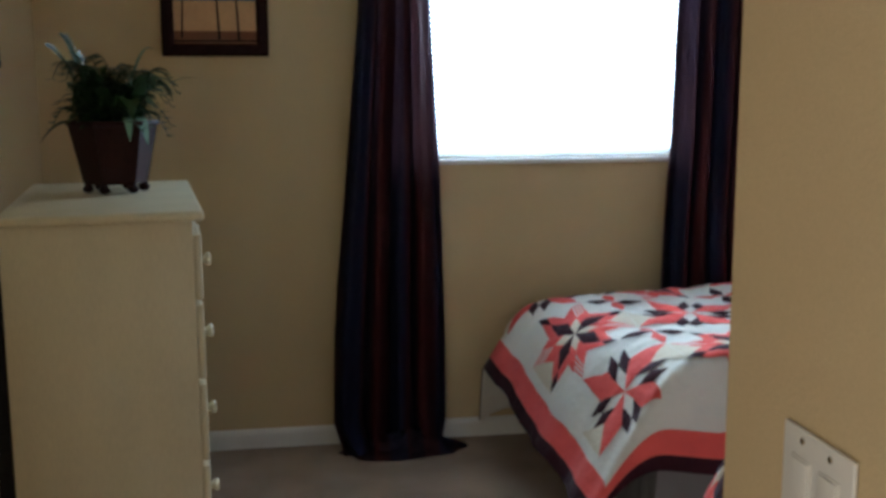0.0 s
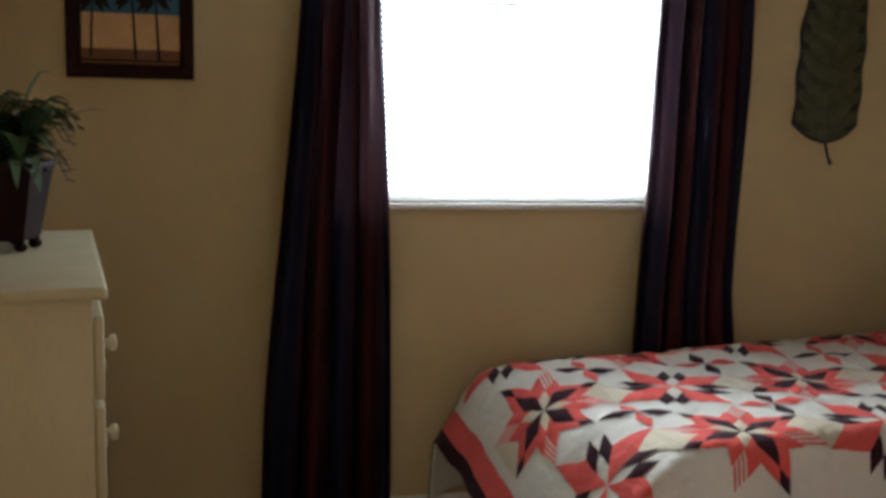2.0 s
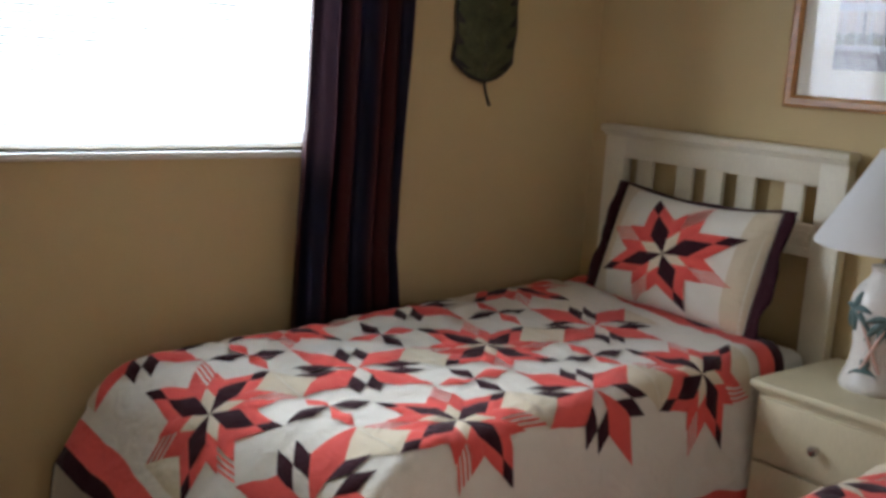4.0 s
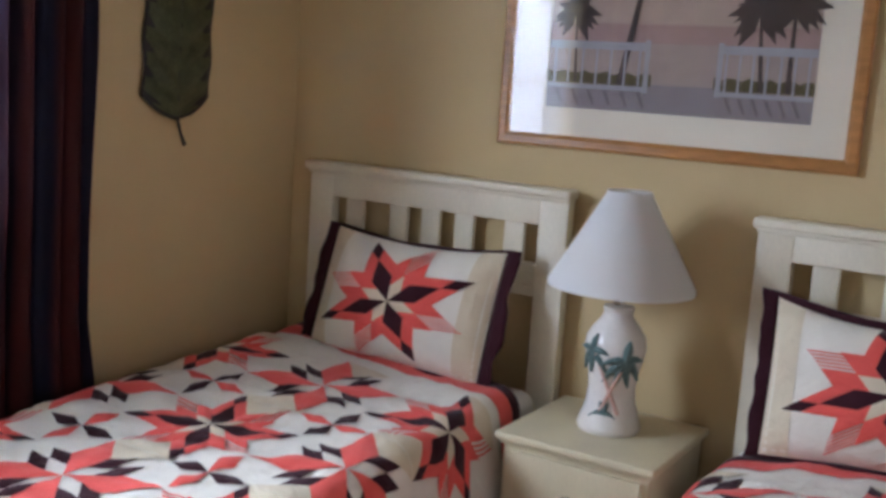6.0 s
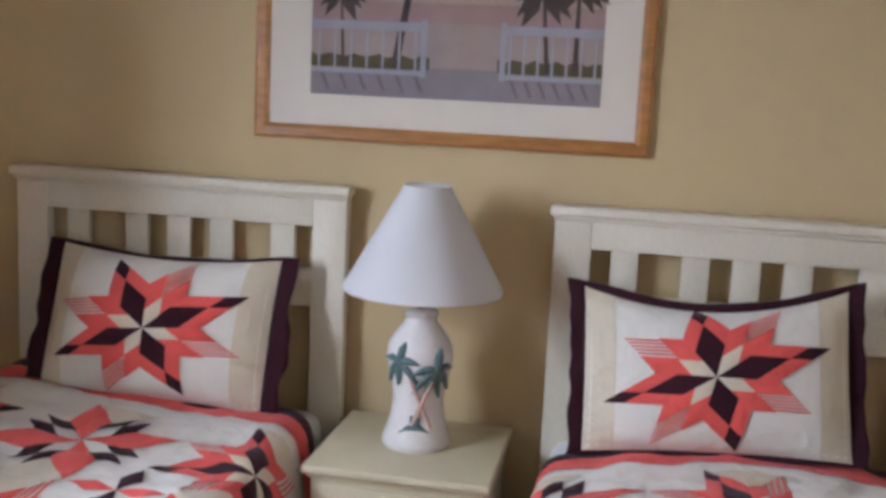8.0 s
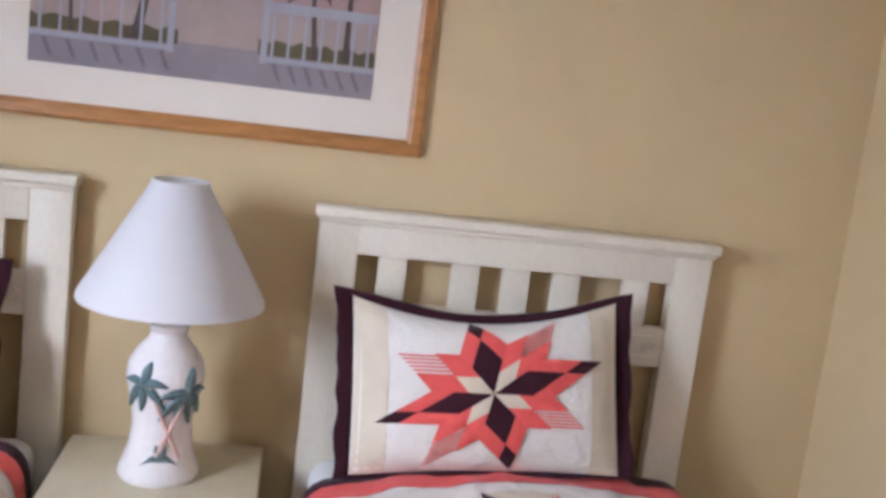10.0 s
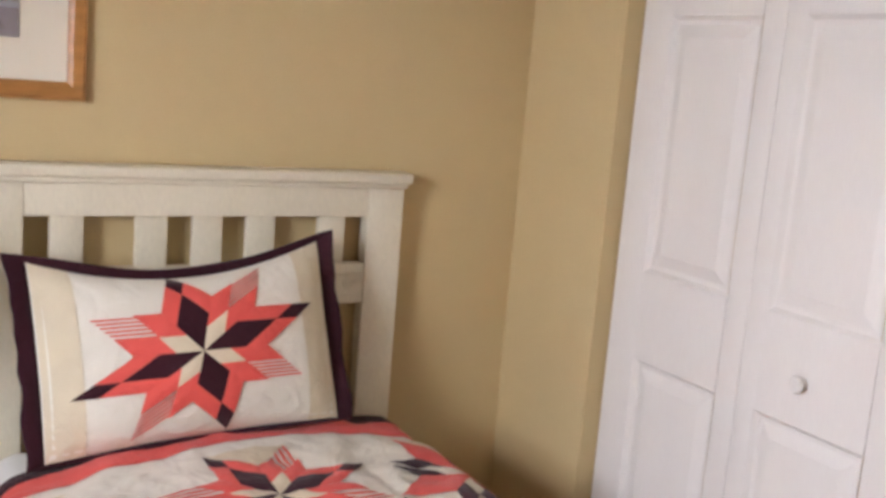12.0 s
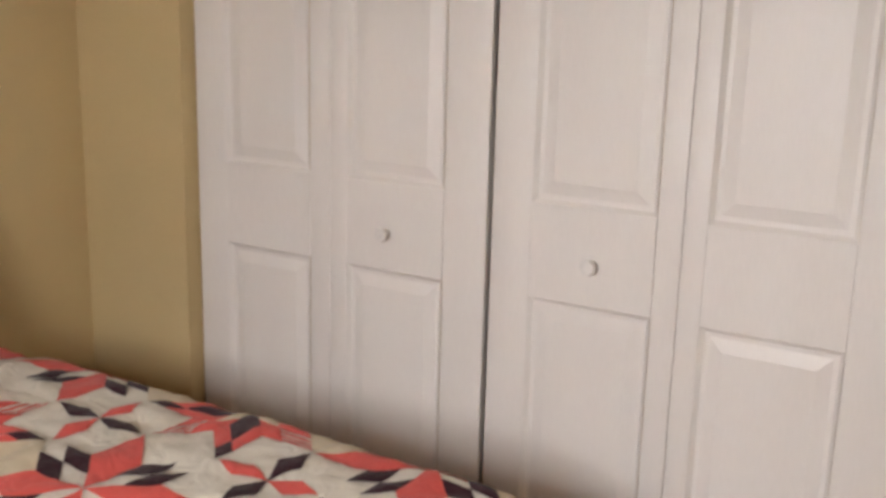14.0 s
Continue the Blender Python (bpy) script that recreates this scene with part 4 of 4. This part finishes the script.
# chest of drawers
def dresser():
    x0, x1, y0, y1, zt = -3.640, -3.160, -1.545, -0.625, 1.170
    d = thing("chest_of_drawers", (-3.165, -1.545, 0), "tall cream painted wooden chest of drawers", "chest of drawers")
    part("top", box(B(), (x0, y0, zt - 0.024), (x1, y1, zt), 0.008, 3), CREAMWOOD, d)
    part("body", box(B(), (x0 + 0.006, y0 + 0.016, 0.05), (x1 - 0.028, y1 - 0.016, zt - 0.0242), 0.004), CREAMWOOD, d)
    part("plinth", box(B(), (x0 + 0.006, y0 + 0.022, 0.0), (x1 - 0.04, y1 - 0.022, 0.05), 0.003), CREAMWOOD, d)
    # black strip added to darken the gap between chest and wall
    part("gap_strip", box(B(), (x0 - 0.030, y0 + 0.012, 0.0), (x0 + 0.004, y1 - 0.012, zt - 0.03), 0.002), GAPBLACK, d, "black strip darkening the gap beside the wall")
    zs = [0.075, 0.29, 0.515, 0.73, 0.935, 1.115]
    for a, b in zip(zs, zs[1:]):
        dr = part("drawer", box(B(), (x1 - 0.0278, y0 + 0.026, a + 0.008), (x1 - 0.008, y1 - 0.026, b - 0.004), 0.006, 2), CREAMWOOD, d)
        for y in (y0 + 0.17, y1 - 0.17):
            knob(dr, (x1 - 0.008, y, (a + b) / 2), (1, 0, 0), CREAMWOOD, 0.018, "cream round knob", 0.03)
    d.matrix_basis = Matrix.Translation((-3.165, -1.545, 0)) @ Matrix.Rotation(radians(7), 4, "Z")
    return d


dresser()


# potted plant
def plant():
    c = Vector((-3.445, -1.00, 1.171))
    p = thing("potted_plant", c, "green fern and foliage in a dark wooden hexagonal pot", "plant")
    bm = B()
    def hexring(r, z):
        return [bm.verts.new((c.x + r * math.cos(math.pi / 3 * k + 0.25), c.y + r * math.sin(math.pi / 3 * k + 0.25), c.z + z)) for k in range(6)]
    prof = [(0.080, 0.026), (0.086, 0.024), (0.092, 0.034), (0.124, 0.190), (0.130, 0.194), (0.130, 0.206), (0.118, 0.206), (0.112, 0.170)]
    rings = [hexring(r, z) for r, z in prof]
    for a, b in zip(rings, rings[1:]):
        for i in range(6):
            bm.faces.new((a[i], a[(i + 1) % 6], b[(i + 1) % 6], b[i]))
    cap(bm, rings[0], True)
    part("pot", bm, DARKWOOD, p, "dark red-brown wooden hexagonal pot", smooth=False)
    bm = B()
    bm.faces.new(hexring(0.114, 0.172))
    part("soil", bm, SOIL, p, smooth=False)
    for k in range(6):
        bm = B()
        a = math.pi / 3 * k + 0.25
        o = (c.x + 0.078 * math.cos(a), c.y + 0.078 * math.sin(a), c.z)
        rings = lathe(bm, [(0.008, 0.0), (0.015, 0.006), (0.016, 0.014), (0.009, 0.022), (0.012, 0.027)], o, 12)
        cap(bm, rings[0], True)
        cap(bm, rings[-1])
        part("foot", bm, DARKWOOD, p)
    rnd = random.Random(5)

    def blade(bm, base, az, rise, reach, droop, width, n=8, curl=0.0):
        """One arching leaf."""
        d = Vector((math.cos(az), math.sin(az), 0))
        w = Vector((-d.y, d.x, 0))
        def f(s, t):
            q = base + d * reach * s + Vector((0, 0, rise * math.sin(s * math.pi * 0.62) - droop * s * s))
            k = width * (math.sin(math.pi * min(1.0, 0.08 + 0.92 * s)) ** 0.8)
            return q + w * (t - 0.5) * 2 * k + Vector((0, 0, 0.35 * k * abs(2 * t - 1) + curl * s * (t - 0.5)))
        grid(bm, n, 2, f)

    def frond(bm, base, az, rise, reach, droop, leaflet, count=12):
        d = Vector((math.cos(az), math.sin(az), 0))
        w = Vector((-d.y, d.x, 0))
        def at(s):
            return base + d * reach * s + Vector((0, 0, rise * math.sin(s * math.pi * 0.6) - droop * s * s))
        for i in range(count):
            s = 0.12 + 0.88 * i / (count - 1)
            o = at(s)
            ln = leaflet * (1 - 0.75 * s) + 0.008
            for sg in (-1, 1):
                e = o + w * sg * ln + d * ln * 0.55 + Vector((0, 0, -0.25 * ln + rnd.uniform(-0.004, 0.004)))
                m1 = (o + e) / 2 + d * 0.007
                m2 = (o + e) / 2 - d * 0.007
                bm.faces.new([bm.verts.new(v) for v in (o, m2, e, m1)])
        for i in range(8):
            rod(bm, at(i / 8), at((i + 1) / 8), 0.0016, 0.0014, 5)

    top = c + Vector((0, 0, 0.18))
    for k in range(46):
        bm = B()
        az = rnd.uniform(0, 2 * math.pi)
        o = top + Vector((rnd.uniform(-0.05, 0.05), rnd.uniform(-0.05, 0.05), 0))
        frond(bm, o, az, rnd.uniform(0.10, 0.25), rnd.uniform(0.08, 0.17), rnd.uniform(0.02, 0.12), rnd.uniform(0.045, 0.07))
        part("fern_frond", bm, FERN, p, smooth=False, recalc=False)
    for k in range(24):
        bm = B()
        az = rnd.uniform(0, 2 * math.pi)
        o = top + Vector((rnd.uniform(-0.06, 0.06), rnd.uniform(-0.06, 0.06), 0))
        blade(bm, o, az, rnd.uniform(0.07, 0.21), rnd.uniform(0.06, 0.16), rnd.uniform(0.0, 0.09), rnd.uniform(0.018, 0.032))
        part("leaf", bm, FERN, p, recalc=False)
    for k in range(34):
        bm = B()
        az = rnd.uniform(0, 2 * math.pi)
        o = top + Vector((rnd.uniform(-0.07, 0.07), rnd.uniform(-0.07, 0.07), rnd.uniform(-0.01, 0.05)))
        blade(bm, o, az, rnd.uniform(0.03, 0.15), rnd.uniform(0.05, 0.12), rnd.uniform(0.0, 0.08), rnd.uniform(0.026, 0.040))
        part("leaf", bm, FERN, p, "broad dark green leaf", recalc=False)
    # long leaves that stand out
    for o, az, rise, reach, droop, wd, m in (((0.05, 0.0, 0.02), 0.15, 0.12, 0.20, -0.01, 0.007, FERN), ((0.03, 0.02, 0.06), 0.5, 0.16, 0.10, -0.02, 0.012, PALELEAF),
                                           ((-0.06, 0, 0.0), 3.1, 0.05, 0.15, 0.09, 0.02, FERN), ((0.06, 0, 0.05), 0.0, 0.10, 0.12, 0.05, 0.03, FERN),
                                           ((0.075, -0.06, 0.03), 5.4, 0.02, 0.05, 0.09, 0.016, PALELEAF), ((0.05, -0.08, 0.03), 5.0, 0.02, 0.04, 0.08, 0.012, PALELEAF)):
        bm = B()
        blade(bm, top + Vector(o), az, rise, reach, droop, wd, 12)
        part("leaf", bm, m, p, recalc=False)
    for az, rise, reach in ((2.75, 0.27, 0.10), (2.9, 0.24, 0.14), (2.5, 0.22, 0.08)):
        bm = B()
        o = top + Vector((-0.04, 0, 0.0))
        d = Vector((math.cos(az), math.sin(az), 0))
        at = lambda s: o + d * reach * s + Vector((0, 0, rise * math.sin(s * 1.5)))
        for i in range(10):
            rod(bm, at(i / 10), at((i + 1) / 10), 0.0013, 0.0012, 5)
            for sg in (-1, 1):
                q = at(0.35 + 0.065 * i)
                w = Vector((-d.y, d.x, 0)) * sg
                e = q + w * 0.022 + d * 0.006 + Vector((0, 0, 0.006))
                bm.faces.new([bm.verts.new(v) for v in (q, (q + e) / 2 + Vector((0, 0, 0.008)), e, (q + e) / 2 - Vector((0, 0, 0.008)))])
        part("sprig", bm, FERN, p, "fine upright sprig", smooth=False, recalc=False)


plant()


# hanging on the west wall
def wall_hanging():
    x, yc = XW, -0.72
    h = thing("wall_hanging", (x, yc, 1.9), "dark metal wall hanging with dangling rods", "wall decoration")
    bm = B()
    rod(bm, (x + 0.02, yc - 0.14, 1.86), (x + 0.02, yc + 0.14, 1.86), 0.008)
    rod(bm, (x, yc, 1.86), (x + 0.02, yc, 1.86), 0.005)
    part("crossbar", bm, IRON, h)
    rnd = random.Random(4)
    for i in range(9):
        y = yc - 0.13 + 0.26 * i / 8
        z = 1.855 - rnd.uniform(0.2, 0.33)
        bm = B()
        rod(bm, (x + 0.02, y, 1.855), (x + 0.022, y + rnd.uniform(-0.006, 0.006), z), 0.003, 0.004, 8)
        bmesh.ops.create_uvsphere(bm, u_segments=10, v_segments=6, radius=0.010, matrix=Matrix.Translation((x + 0.022, y, z)) @ Matrix.Diagonal((0.7, 0.8, 1.6, 1)))
        part("dangling_rod", bm, IRON, h)


wall_hanging()


# switch plate
def switch_plate():
    y0, y1, z0, z1 = -3.378, -3.262, 1.052, 1.168
    s = thing("light_switch", (XC, (y0 + y1) / 2, z0), "white plastic double light switch plate", "light switch")
    part("plate", box(B(), (XC - 0.0005, y0, z0), (XC - 0.006, y1, z1), 0.0025, 3), PLASTIC, s)
    for y in ((y0 + y1) / 2 - 0.023, (y0 + y1) / 2 + 0.023):
        zc = (z0 + z1) / 2
        bm = B()
        box(bm, (XC - 0.0058, y - 0.0165, zc - 0.033), (XC - 0.0075, y + 0.0165, zc + 0.033), 0.0006)
        box(bm, (XC - 0.0072, y - 0.0145, zc - 0.031), (XC - 0.0095, y + 0.0145, zc + 0.031), 0.001)
        part("rocker", bm, PLASTIC, s)
        for z in (zc - 0.048, zc + 0.048):
            bm = B()
            rod(bm, (XC - 0.006, y, z), (XC - 0.0072, y, z), 0.0034, 0.003, 12)
            part("screw", bm, CHROME, s, "small metal screw")


switch_plate()
